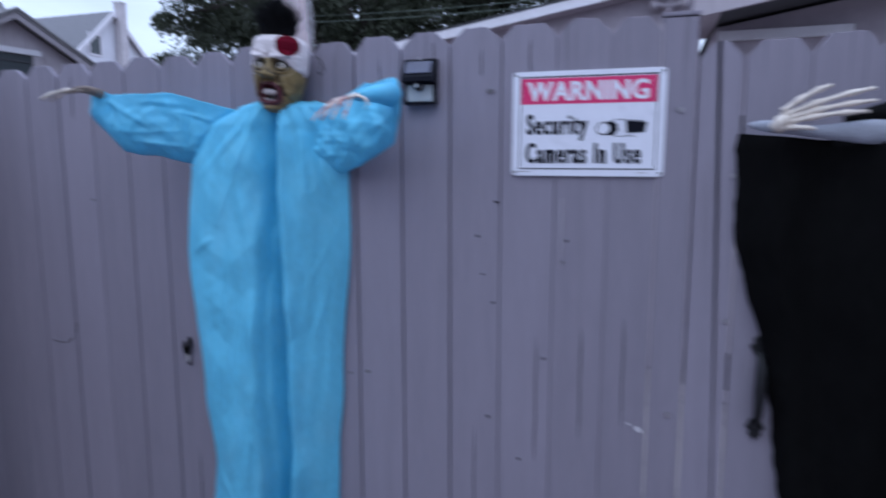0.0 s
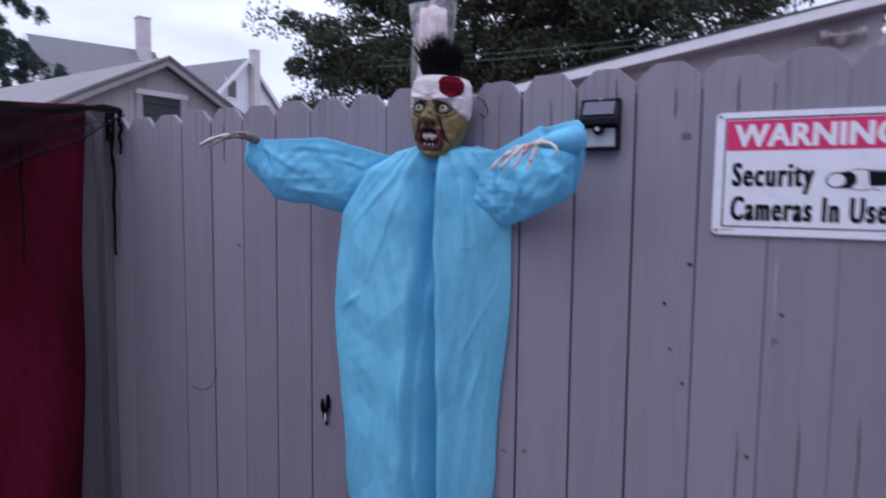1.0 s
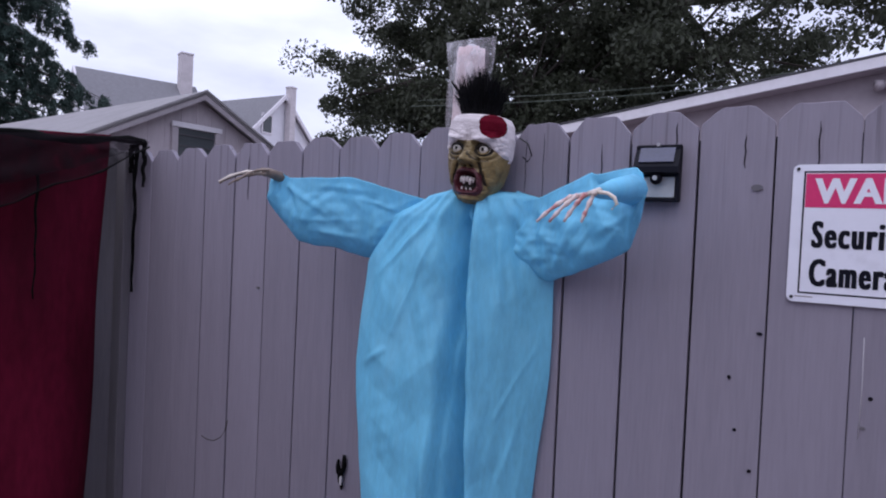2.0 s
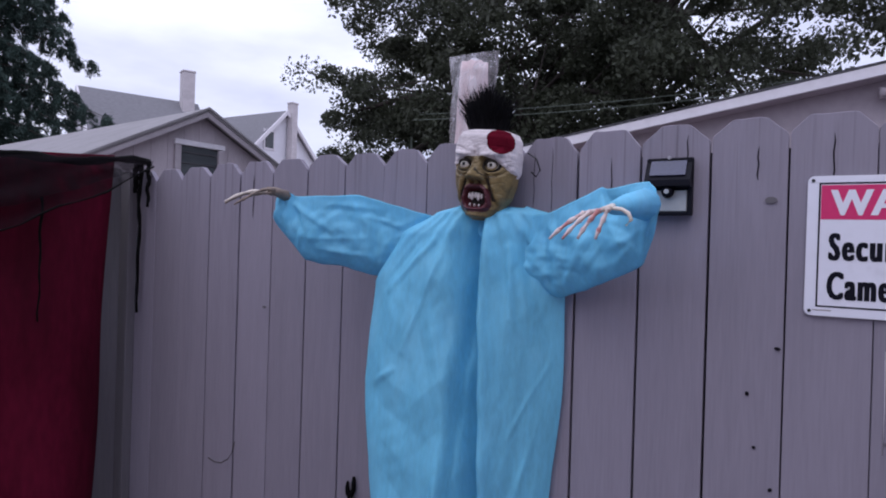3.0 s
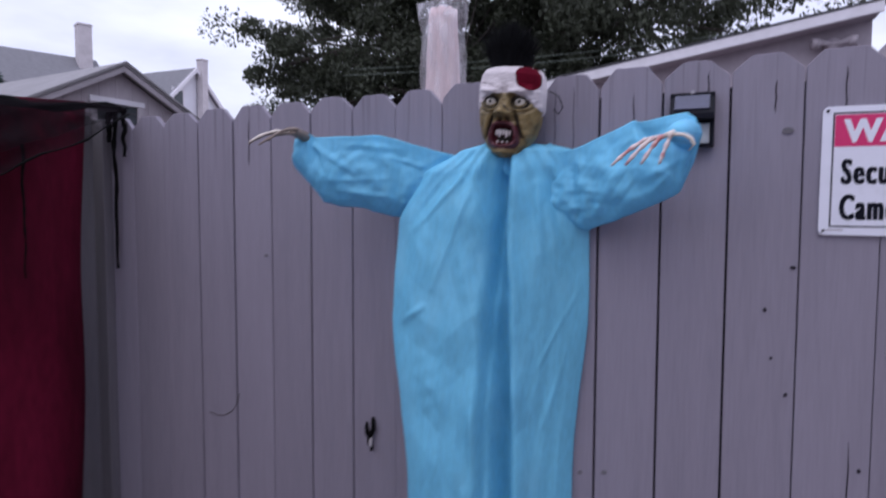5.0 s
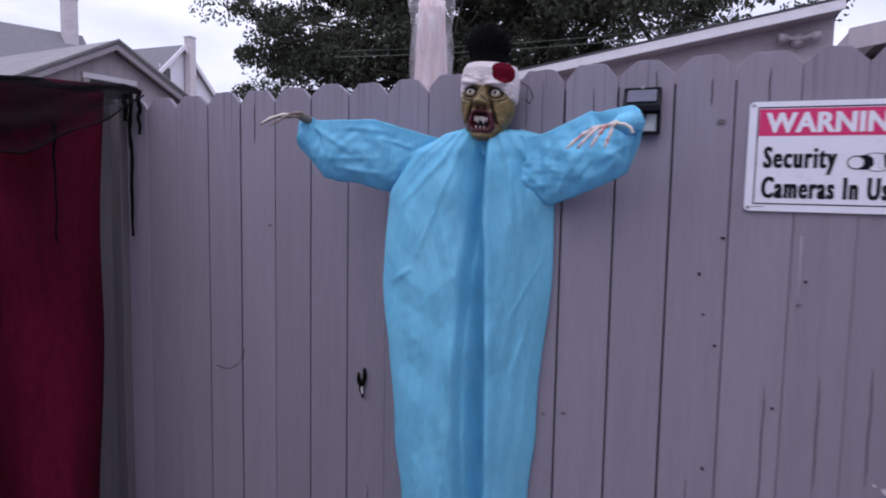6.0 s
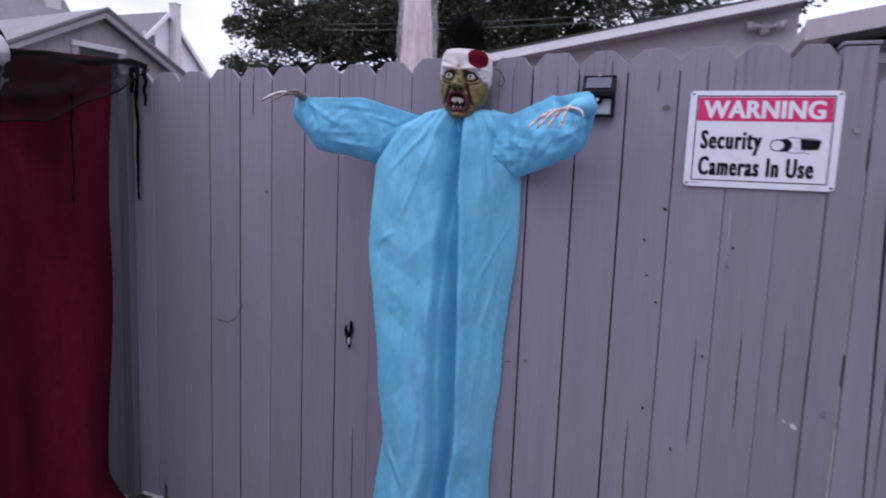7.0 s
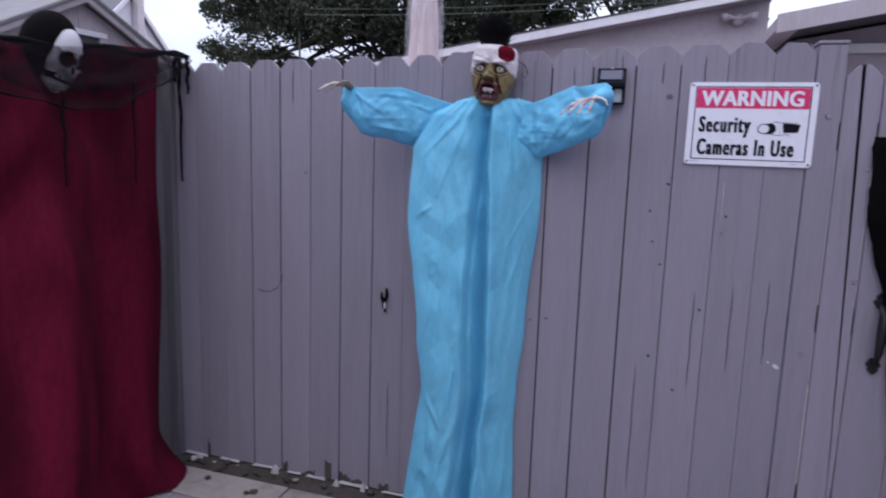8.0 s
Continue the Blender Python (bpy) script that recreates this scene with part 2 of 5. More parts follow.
def part(name, bm, mats, parent=None, label="", smooth=False, at=None):
    ob = new(name, mesh_of(name, bm, mats, smooth))
    ob.parent = parent
    if at is not None:
        ob.matrix_basis = at
    return tagged(ob, label)


def thing(name, m, label, category, group="", kind=""):
    ob = new(name)
    ob.empty_display_size = 0.1
    ob.matrix_basis = m
    return tagged(ob, label, category, group, kind)


def box(bm, x0, x1, y0, y1, z0, z1, bevel=0.0, mi=0, m=None):
    g = bmesh.ops.create_cube(bm, size=1.0)
    vs = g["verts"]
    for v in vs:
        v.co = Vector((x0 + (v.co.x + 0.5) * (x1 - x0), y0 + (v.co.y + 0.5) * (y1 - y0), z0 + (v.co.z + 0.5) * (z1 - z0)))
    fs = list({f for v in vs for f in v.link_faces})
    if bevel:
        es = list({e for v in vs for e in v.link_edges})
        r = bmesh.ops.bevel(bm, geom=es, offset=bevel, segments=2, affect="EDGES", profile=0.6)
        fs = list(set(r["faces"]) | {f for f in fs if f.is_valid})
        vs = list({v for f in fs for v in f.verts})
    for f in fs:
        f.material_index = mi
    if m is not None:
        for v in vs:
            v.co = m @ v.co
    return vs


def prism(bm, outline, y0, y1, mi=0, m=None):
    """An outline of (x, z) points, pushed from y0 to y1."""
    a = [bm.verts.new((x, y0, z)) for x, z in outline]
    b = [bm.verts.new((x, y1, z)) for x, z in outline]
    fs = [bm.faces.new(a), bm.faces.new(b[::-1])]
    n = len(a)
    for i in range(n):
        fs.append(bm.faces.new((a[i], b[i], b[(i + 1) % n], a[(i + 1) % n])))
    for f in fs:
        f.material_index = mi
    bmesh.ops.recalc_face_normals(bm, faces=fs)
    if m is not None:
        for v in a + b:
            v.co = m @ v.co
    return fs


def tube(bm, points, radii, sides=8, mi=0, cap=True, flat=1.0):
    """A tube along points; flat squeezes it vertically."""
    rings = []
    for i, p in enumerate(points):
        p = Vector(p)
        q = Vector(points[min(i + 1, len(points) - 1)])
        o = Vector(points[max(i - 1, 0)])
        d = (q - o).normalized()
        up = Vector((0, 0, 1)) if abs(d.z) < 0.9 else Vector((1, 0, 0))
        s = d.cross(up).normalized()
        u = s.cross(d).normalized()
        r = radii[i] if isinstance(radii, (list, tuple)) else radii
        rings.append([bm.verts.new(p + (s * math.cos(a) + u * math.sin(a) * flat) * r) for a in [k * math.tau / sides for k in range(sides)]])
    fs = []
    for a, b in zip(rings, rings[1:]):
        for k in range(sides):
            fs.append(bm.faces.new((a[k], a[(k + 1) % sides], b[(k + 1) % sides], b[k])))
    if cap:
        fs += [bm.faces.new(rings[0][::-1]), bm.faces.new(rings[-1])]
    for f in fs:
        f.material_index = mi
        f.smooth = True
    return rings


def ball(bm, centre, r, mi=0, seg=16, rings=12):
    g = bmesh.ops.create_uvsphere(bm, u_segments=seg, v_segments=rings, radius=1.0)
    for v in g["verts"]:
        v.co = Vector(centre) + Vector((v.co.x * r[0], v.co.y * r[1], v.co.z * r[2]))
        for f in v.link_faces:
            f.material_index = mi
            f.smooth = True
    return g["verts"]


def disc(bm, centre, r, y_thick, mi=0, n=12, ry=None):
    ry = ry or r
    prism(bm, [(centre[0] + r * math.cos(k * math.tau / n), centre[2] + ry * math.sin(k * math.tau / n)) for k in range(n)],
          centre[1], centre[1] + y_thick, mi)


rnd = random.Random(7)

# ---- ground ----
FENCE_Y = 2.08
bm = bmesh.new()
bmesh.ops.create_grid(bm, x_segments=40, y_segments=40, size=400)
part_ground = part("ground", bm, M_CONCRETE)
part_ground.location.z = -0.012
tagged(part_ground, "stained pale concrete yard with dirt patches", "ground", kind="structure")


# ---- fences ----
def picket_mesh(w, h, seed):
    """A dog-eared board with softened edges, foot at z = 0, its face at y = 0."""
    r = random.Random(seed)
    ear, drop = 0.033 + r.uniform(-0.006, 0.005), 0.036 + r.uniform(-0.006, 0.005)
    k = 0.006
    top = [(w / 2, h - drop - k), (w / 2 - k * 0.35, h - drop + k * 0.2), (w / 2 - ear, h - k * 0.35), (w / 2 - ear - k * 1.2, h)]
    crown = [(w * 0.12, h + r.uniform(-0.002, 0.002)), (-w * 0.12, h + r.uniform(-0.002, 0.002))]
    out = [(-w / 2, 0.0), (w / 2, 0.0)] + top + crown + [(-x, z) for x, z in reversed(top)]
    b = bmesh.new()
    prism(b, out, 0.0, 0.017)
    front = [e for e in b.edges if all(v.co.y < 0.001 for v in e.verts)]
    bmesh.ops.bevel(b, geom=front, offset=0.0010, segments=1, affect="EDGES")
    return b


def rail(parent, x0, x1, z, mat):
    b = bmesh.new()
    box(b, x0, x1, 0.019, 0.057, z - 0.045, z + 0.045, 0.003)
    part("rail", b, mat, parent)


def build_fence(name, m, edges, tops, mat, label, wide_gaps=(), category="fence", open_gaps=()):
    """Pickets between the edges, along the fence's own x; tops gives each board's height at x."""
    f = thing(name, m, label, category)
    for i, (a, c) in enumerate(zip(edges, edges[1:])):
        ga = 0.0026 if i in wide_gaps else 0.0007
        gb = 0.0026 if i + 1 in wide_gaps else 0.0007
        w = (c - gb) - (a + ga)
        h = tops((a + c) / 2) + rnd.uniform(-0.005, 0.005)
        b = picket_mesh(w, h - 0.015, i * 7 + len(name))
        p = part("picket", b, mat, f, at=pose((a + ga + c - gb) / 2, rnd.uniform(-0.0012, 0.0012), 0.015, 0, rnd.uniform(-0.06, 0.06), 0))
    # thin dark strips added behind the joints: they stand in for gap shade
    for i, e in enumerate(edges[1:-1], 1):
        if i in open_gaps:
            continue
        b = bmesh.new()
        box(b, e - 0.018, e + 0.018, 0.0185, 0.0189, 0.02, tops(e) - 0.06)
        part("backing_strip", b, M_KNOT_AND_GAP, f, "added dark strip that blacks out a board joint")
    for z in (0.28, 0.92, 1.52):
        rail(f, edges[0], edges[-1], z, M_WOOD_DARK)
    return f


EDGES = [-3.197, -3.057, -2.918, -2.778, -2.639, -2.499, -2.36, -2.22, -2.0825, -1.945, -1.806, -1.672, -1.537, -1.395, -1.253, -1.110, -0.966, -0.83, -0.712]
fence = build_fence("picket_fence", pose(0, FENCE_Y, 0), EDGES, lambda x: 1.787 + 0.017 * (x + 2.22), M_FENCE,
                    "taupe painted dog-eared wooden fence with stained boards", wide_gaps=(3, 4, 6, 7, 12, 13, 14))

# small marks on the boards: resin knots, nail heads, holes and scuffs
for x, z, r, s in [(-1.173, 1.252, 0.0035, 1.3), (-1.158, 1.146, 0.0036, 0.8), (-1.127, 1.067, 0.0042, 0.8), (-1.121, 1.347, 0.006, 0.55), (-0.93, 1.247, 0.004, 1),
                   (-1.14, 0.735, 0.004, 1.2), (-0.985, 0.92, 0.004, 1), (-1.05, 0.62, 0.004, 1.0)]:
    b = bmesh.new()
    disc(b, (0, 0, 0), r, 0.003, 0, 10, r * s)
    part("knot", b, M_KNOT_AND_GAP, fence, at=pose(x, -0.0022, z, 0, rnd.uniform(-30, 30), 0))
for x, z, r in [(-1.14, 1.641, 0.011), (-1.512, 0.83, 0.007), (-1.57, 0.82, 0.006), (-0.665, 1.582, 0.007), (-0.66, 0.805, 0.006), (-0.94, 1.19, 0.005), (-2.52, 1.33, 0.006)]:
    b = bmesh.new()
    disc(b, (0, 0, 0), r, 0.004, 0, 12, r * 0.6)
    part("plug", b, M_FENCE_DARK, fence, "weathered filled knot", at=pose(x, -0.003 if x < -0.7 else -0.006, z))
b = bmesh.new()
tube(b, [(-2.751, 0, 0.822), (-2.72, 0, 0.815), (-2.69, 0, 0.818), (-2.66, 0, 0.835), (-2.64, 0, 0.862), (-2.632, 0, 0.895)], 0.0016, 5)
part("scratch", b, M_WOOD_DARK, fence, "curved dark scratch", at=pose(0, -0.0012, 0))
b = bmesh.new()
tube(b, [(-0.945, 0, 1.36), (-0.944, 0, 1.25), (-0.946, 0, 1.17)], 0.0007, 4)
part("scuff", b, M_SCUFF, fence, "pale vertical scuff", at=pose(0, -0.001, 0))
for x, z, r in [(-0.71, 0.75, 0.011), (-0.735, 0.762, 0.005)]:
    b = bmesh.new()
    disc(b, (0, 0, 0), r, 0.002, 0, 9, r * 0.6)
    part("scuff", b, M_SCUFF, fence, at=pose(x - 0.02, -0.0022, z, 0, 35, 0))
# drying cracks in single boards
for x, z0, z1 in [(-1.005, 0.62, 0.98), (-0.885, 0.70, 1.02), (-0.775, 0.75, 1.05), (-1.18, 0.2, 0.7), (-1.46, 1.58, 1.74), (-1.60, 1.60, 1.78), (-1.645, 1.62, 1.77), (-1.30, 1.70, 1.78), (-1.165, 1.68, 1.75), (-1.035, 1.66, 1.77), (-2.58, 1.60, 1.74), (-2.14, 0.15, 0.5)]:
    b = bmesh.new()
    n = 7
    pts = [(x + 0.0012 * math.sin(i * 2.1 + x * 9), 0, z0 + (z1 - z0) * i / (n - 1)) for i in range(n)]
    tube(b, pts, [0.0002] + [0.0013] * (n - 2) + [0.0002], 4)
    part("crack", b, M_KNOT_AND_GAP, fence, at=pose(0, -0.0006, 0))

# rotted bottoms of some boards
for x, w, h in [(-2.33, 0.05, 0.05), (-2.41, 0.03, 0.09), (-2.27, 0.06, 0.03), (-2.62, 0.02, 0.06), (-2.15, 0.045, 0.05), (-2.50, 0.05, 0.035), (-3.02, 0.012, 0.09)]:
    b = bmesh.new()
    r = random.Random(int(x * -1000))
    out = [(-w / 2, 0), (w / 2, 0)] + [(w / 2 - w * i / 5, h * r.uniform(0.35, 1.0)) for i in range(6)]
    prism(b, out, -0.0035, 0.004)
    part("rot_patch", b, M_WOOD_DARK, fence, "dark rotted board foot", at=pose(x, 0, 0.012))

xx = -3.15
while xx < -2.05:
    ln = rnd.uniform(0.05, 0.16)
    b = bmesh.new()
    hh = rnd.uniform(0.004, 0.010)
    prism(b, [(0, 0), (ln, 0), (ln * 0.9, hh), (ln * 0.5, hh * rnd.uniform(0.4, 1.2)), (ln * 0.1, hh)], -0.012, 0.0)
    part("paint_strip", b, M_CHIP, fence, "flaking white paint at the fence foot", at=pose(xx, -0.004, 0.010 + rnd.uniform(0, 0.006), 0, rnd.uniform(-2, 2), 0))
    xx += ln + rnd.uniform(0.01, 0.07)

# the post and the gate beside it
post = thing("gate_post", pose(-0.668, FENCE_Y, 0), "taupe painted square wooden gate post", "post")
b = bmesh.new()
box(b, -0.040, 0.040, -0.003, 0.07, 0.0, 1.80, 0.004)
part("post_body", b, M_FENCE, post)
b = bmesh.new()
box(b, -0.044, 0.044, -0.006, 0.074, 1.802, 1.812, 0.003)
part("cap", b, M_FENCE, post)
for z in (1.58, 0.80):
    b = bmesh.new()
    disc(b, (0.008, -0.0065, z), 0.007, 0.004)
    part("bolt", b, M_METAL, post)

gate = build_fence("wooden_gate", pose(0, FENCE_Y - 0.004, 0), [-0.622, -0.521, -0.381, -0.241, -0.101, 0.039, 0.179, 0.319], lambda x: 1.742 + 0.01 * x,
                   M_FENCE, "taupe painted wooden gate with a black iron handle", wide_gaps=(1,), category="gate", open_gaps=(1,))
b = bmesh.new()
tube(b, [(0, -0.004, 0.098), (0, -0.026, 0.088), (0, -0.040, 0.060), (0, -0.044, 0.0), (0, -0.040, -0.060), (0, -0.026, -0.088), (0, -0.004, -0.098)], [0.009, 0.009, 0.011, 0.014, 0.011, 0.009, 0.009], 10)
for end in (-1, 1):
    prism(b, [(x, end * z) for x, z in [(-0.010, 0.082), (0.010, 0.082), (0.022, 0.104), (0.013, 0.112), (0.015, 0.122), (0.0, 0.136), (-0.015, 0.122), (-0.013, 0.112), (-0.022, 0.104)]], -0.008, 0.0)
part("handle", b, M_IRON, gate, "black iron pull handle", at=pose(-0.452, 0, 0.90))
for z in (1.42, 1.06):
    b = bmesh.new()
    disc(b, (-0.535, -0.004, z), 0.006, 0.004)
    part("bolt", b, M_METAL, gate)

fence_r = build_fence("picket_fence", pose(0, FENCE_Y, 0), [0.325 + 0.14 * i for i in range(9)], lambda x: 1.80, M_FENCE, "taupe painted dog-eared wooden fence beside the gate")
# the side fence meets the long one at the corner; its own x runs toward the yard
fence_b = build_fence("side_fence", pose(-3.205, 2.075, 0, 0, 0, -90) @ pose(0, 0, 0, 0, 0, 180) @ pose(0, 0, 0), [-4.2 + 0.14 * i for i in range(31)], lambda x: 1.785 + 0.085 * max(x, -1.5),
                      M_FENCE_DARK, "grey wooden side fence, its paint darkened for corner shade")
fence_b.matrix_basis = Matrix(((0, -1, 0, -3.203), (1, 0, 0, 2.07), (0, 0, 1, 0), (0, 0, 0, 1)))

corner_post = thing("corner_post", pose(-3.205, 2.11, 0), "square corner post of the fence in the same darkened paint", "post")
b = bmesh.new()
box(b, -0.030, 0.050, -0.066, -0.032, 0.0, 1.765, 0.004)
part("post_body", b, M_FENCE_DARK, corner_post)

# a black hook and a torn white scrap on a fence board
hook = thing("gate_hook", pose(-2.163, FENCE_Y - 0.002, 0.835), "bent black iron hook with torn white scrap on the fence", "hook")
b = bmesh.new()
tube(b, [(0.011, -0.005, 0.050), (0.013, -0.007, 0.034), (0.014, -0.008, 0.016), (0.006, -0.010, 0.000), (0.002, -0.010, -0.014), (-0.001, -0.008, -0.030)], [0.004, 0.0065, 0.0065, 0.008, 0.007, 0.003], 8)
tube(b, [(-0.009, -0.005, 0.034), (-0.009, -0.007, 0.018), (-0.004, -0.009, 0.002), (0.002, -0.009, -0.008)], [0.003, 0.006, 0.0075, 0.006], 8)
tube(b, [(0.006, -0.007, -0.028), (0.008, -0.008, -0.038), (0.006, -0.006, -0.047)], [0.003, 0.005, 0.003], 8)
part("hook_body", b, M_BLACK_CLOTH, hook, "matt black bent hook")
b = bmesh.new()
prism(b, [(0.004, -0.008), (0.013, -0.006), (0.012, -0.024), (0.013, -0.032), (0.005, -0.028)], -0.016, -0.014)
part("scrap", b, M_CHIP, hook, "torn white scrap")


# ---- warning sign ----
def flat_text(body, width, height, name, mat, parent, x, z, y, heavy, bold=0.0, spread=1.0):
    """Lettering as a thin mesh, fitted to a width and height, its lower left at x, z."""
    cu = bpy.data.curves.new("lettering", "FONT")
    cu.body, cu.extrude, cu.offset, cu.resolution_u = body, 0.004, bold, 3
    cu.space_character = spread
    tmp = new("lettering", cu)
    me = bpy.data.meshes.new_from_object(tmp.evaluated_get(bpy.context.evaluated_depsgraph_get()))
    bpy.data.objects.remove(tmp)
    co = np.zeros(len(me.vertices) * 3)
    me.vertices.foreach_get("co", co)
    co = co.reshape(-1, 3)
    lo, hi = co.min(0), co.max(0)
    out = np.zeros_like(co)
    out[:, 0] = (co[:, 0] - lo[0]) / (hi[0] - lo[0]) * (width - 2 * heavy) + heavy
    out[:, 2] = (co[:, 1] - lo[1]) / (hi[1] - lo[1]) * height
    out[:, 1] = -(co[:, 2] - lo[2]) / (hi[2] - lo[2]) * 0.0004
    # the strokes of the heavy narrow face are broad only sideways: copies of each letter a little apart
    faces = [tuple(p.vertices) for p in me.polygons]
    verts, polys = [], []
    for k in range(5):
        polys += [tuple(i + len(verts) for i in f) for f in faces]
        verts += [tuple(p) for p in out + np.array([heavy * (k - 2) / 2, -0.00008 * k, 0])]
    me = bpy.data.meshes.new("lettering")
    me.from_pydata(verts, [], polys)
    me.materials.clear()
    me.materials.append(mat)
    me.update()
    ob = new(name, me)
    ob.parent = parent
    ob.matrix_basis = pose(x, y, z)
    return ob


SW, SH = 0.382, 0.267
sign = thing("warning_sign", pose(-1.078, FENCE_Y - 0.0055, 1.419, 0, 0.25, 0), "white plastic warning sign with red band, screwed to the fence", "sign")
b = bmesh.new()
r = 0.012
corner = []
for cx, cz, a0 in [(SW - r, r, -90), (SW - r, SH - r, 0), (r, SH - r, 90), (r, r, 180)]:
    corner += [(cx + r * math.cos(radians(a0 + k * 22.5)), cz + r * math.sin(radians(a0 + k * 22.5))) for k in range(5)]
prism(b, corner, -0.002, 0.002)
part("plate", b, M_SIGN, sign, "white plastic plate")
b = bmesh.new()
u0, u1, v0, v1, tk = 0.019, SW - 0.019, 0.017, SH - 0.013, 0.0030
for x0, x1, z0, z1 in [(u0, u1, v0, v0 + tk), (u0, u1, v1 - tk, v1), (u0, u0 + tk, v0 + tk, v1 - tk), (u1 - tk, u1, v0 + tk, v1 - tk)]:
    box(b, x0, x1, -0.0026, -0.0019, z0, z1)
part("border", b, M_SIGN_BLACK, sign, "thin black border line")
b = bmesh.new()
box(b, u0 + 0.004, u1 - 0.004, -0.0026, -0.0019, SH - 0.083, SH - 0.018)
part("red_band", b, M_SIGN_RED, sign, "red heading band")
flat_text("WARNING", 0.304, 0.049, "heading", M_SIGN, sign, 0.038, SH - 0.0755, -0.0027, 0.0018, 0.016, 1.06)
flat_text("Security", 0.158, 0.068, "lettering", M_SIGN_BLACK, sign, 0.037, 0.090, -0.0021, 0.0022, 0.012, 1.22)
flat_text("Cameras In Use", 0.292, 0.053, "lettering", M_SIGN_BLACK, sign, 0.036, 0.032, -0.0021, 0.0022, 0.012, 1.22)
b = bmesh.new()  # camera pictogram: lens ring, barrel and hood
cx, cz = 0.234, 0.120
n = 22
for k in range(n):
    a0, a1 = k * math.tau / n, (k + 1) * math.tau / n
    prism(b, [(cx + 0.019 * math.cos(a0), cz + 0.0165 * math.sin(a0)), (cx + 0.019 * math.cos(a1), cz + 0.0165 * math.sin(a1)),
              (cx + 0.0160 * math.cos(a1), cz + 0.0138 * math.sin(a1)), (cx + 0.0160 * math.cos(a0), cz + 0.0138 * math.sin(a0))], -0.0027, -0.0019)
ring_in = [(cx + 0.004, cz + 0.0165)] + [(cx + 0.0185 * math.cos(t), cz + 0.0160 * math.sin(t)) for t in [math.pi / 2 - math.pi * k / 10 for k in range(1, 10)]] + [(cx + 0.004, cz - 0.0165)]
prism(b, [(cx + 0.006, cz + 0.0165), (cx + 0.024, cz + 0.0175), (cx + 0.034, cz + 0.010), (cx + 0.036, cz - 0.004), (cx + 0.026, cz - 0.017), (cx + 0.006, cz - 0.0165)] + ring_in[::-1][1:-1], -0.0028, -0.0020)
prism(b, [(cx + 0.054, cz + 0.019), (cx + 0.106, cz + 0.015), (cx + 0.100, cz - 0.010), (cx + 0.058, cz - 0.012)], -0.0027, -0.0019)
for line in ([(0.014, 0.0175), (0.034, 0.0235), (0.098, 0.0185)], [(0.046, 0.020), (0.045, 0.0), (0.050, -0.014)], [(0.028, -0.018), (0.046, -0.0195), (0.066, -0.016), (0.078, -0.021)]):
    for (xa, za), (xb, zb) in zip(line, line[1:]):
        prism(b, [(cx + xa, cz + za), (cx + xb, cz + zb), (cx + xb, cz + zb - 0.0016), (cx + xa, cz + za - 0.0016)], -0.0027, -0.0019)
part("pictogram", b, M_SIGN_BLACK, sign, "black camera pictogram")
b = bmesh.new()
box(b, 0.014, 0.045, -0.0026, -0.0019, 0.010, 0.0115)
part("small_print", b, M_BONE_DARK, sign, "tiny unreadable print")
b = bmesh.new()
box(b, SW - 0.062, SW - 0.040, -0.0026, -0.0019, 0.0085, 0.0098)
part("small_print", b, M_BONE_DARK, sign, "tiny unreadable print")
for x, z in [(0.009, 0.009), (SW - 0.009, 0.009), (0.009, SH - 0.009), (SW - 0.009, SH - 0.009)]:
    b = bmesh.new()
    disc(b, (x, -0.0042, z), 0.0032, 0.0024)
    part("screw", b, M_IRON, sign, "small dark screw")

# ---- solar lamp on the fence ----
lamp = thing("solar_wall_lamp", pose(-1.332, FENCE_Y - 0.003, 1.67), "black plastic solar wall lamp with pale light panel on fence", "wall lamp")
b = bmesh.new()
box(b, -0.047, 0.047, -0.014, 0.0, -0.060, 0.062, 0.004)
prism(b, [(-0.05, 0), (-0.05, 0)][:0] + [(-0.046, -0.006), (0.046, -0.006), (0.046, 0.058), (-0.046, 0.058)], -0.020, -0.010)
# the sloping upper housing that holds the solar cell
vs = [(-0.046, -0.014, 0.060), (0.046, -0.014, 0.060), (0.046, -0.044, 0.012), (-0.046, -0.044, 0.012), (-0.046, -0.014, -0.004), (0.046, -0.014, -0.004), (0.046, -0.044, 0.0), (-0.046, -0.044, 0.0)]
v = [b.verts.new(p) for p in vs]
for q in [(0, 1, 2, 3), (3, 2, 6, 7), (7, 6, 5, 4), (0, 3, 7, 4), (1, 5, 6, 2)]:
    b.faces.new([v[i] for i in q])
box(b, -0.047, -0.038, -0.024, -0.010, -0.060, 0.0, 0.002)
box(b, 0.038, 0.047, -0.024, -0.010, -0.060, 0.0, 0.002)
box(b, -0.038, 0.038, -0.024, -0.010, -0.060, -0.053, 0.002)
part("housing", b, M_PLASTIC, lamp, "black plastic housing")
b = bmesh.new()
vs = [(-0.036, -0.0200, 0.0525), (0.036, -0.0200, 0.0525), (0.036, -0.0400, 0.0205), (-0.036, -0.0400, 0.0205)]
lo = [b.verts.new(Vector(p)) for p in vs]
hi = [b.verts.new(Vector(p) + Vector((0, -0.0024, 0.0016))) for p in vs]
b.faces.new(hi)
for i in range(4):
    b.faces.new((lo[i], lo[(i + 1) % 4], hi[(i + 1) % 4], hi[i]))
part("solar_panel", b, M_SOLAR, lamp, "dark glossy solar panel")
b = bmesh.new()
box(b, -0.037, 0.037, -0.021, -0.012, -0.052, -0.008, 0.002)
part("light_panel", b, M_LED, lamp, "pale grey light panel")
b = bmesh.new()
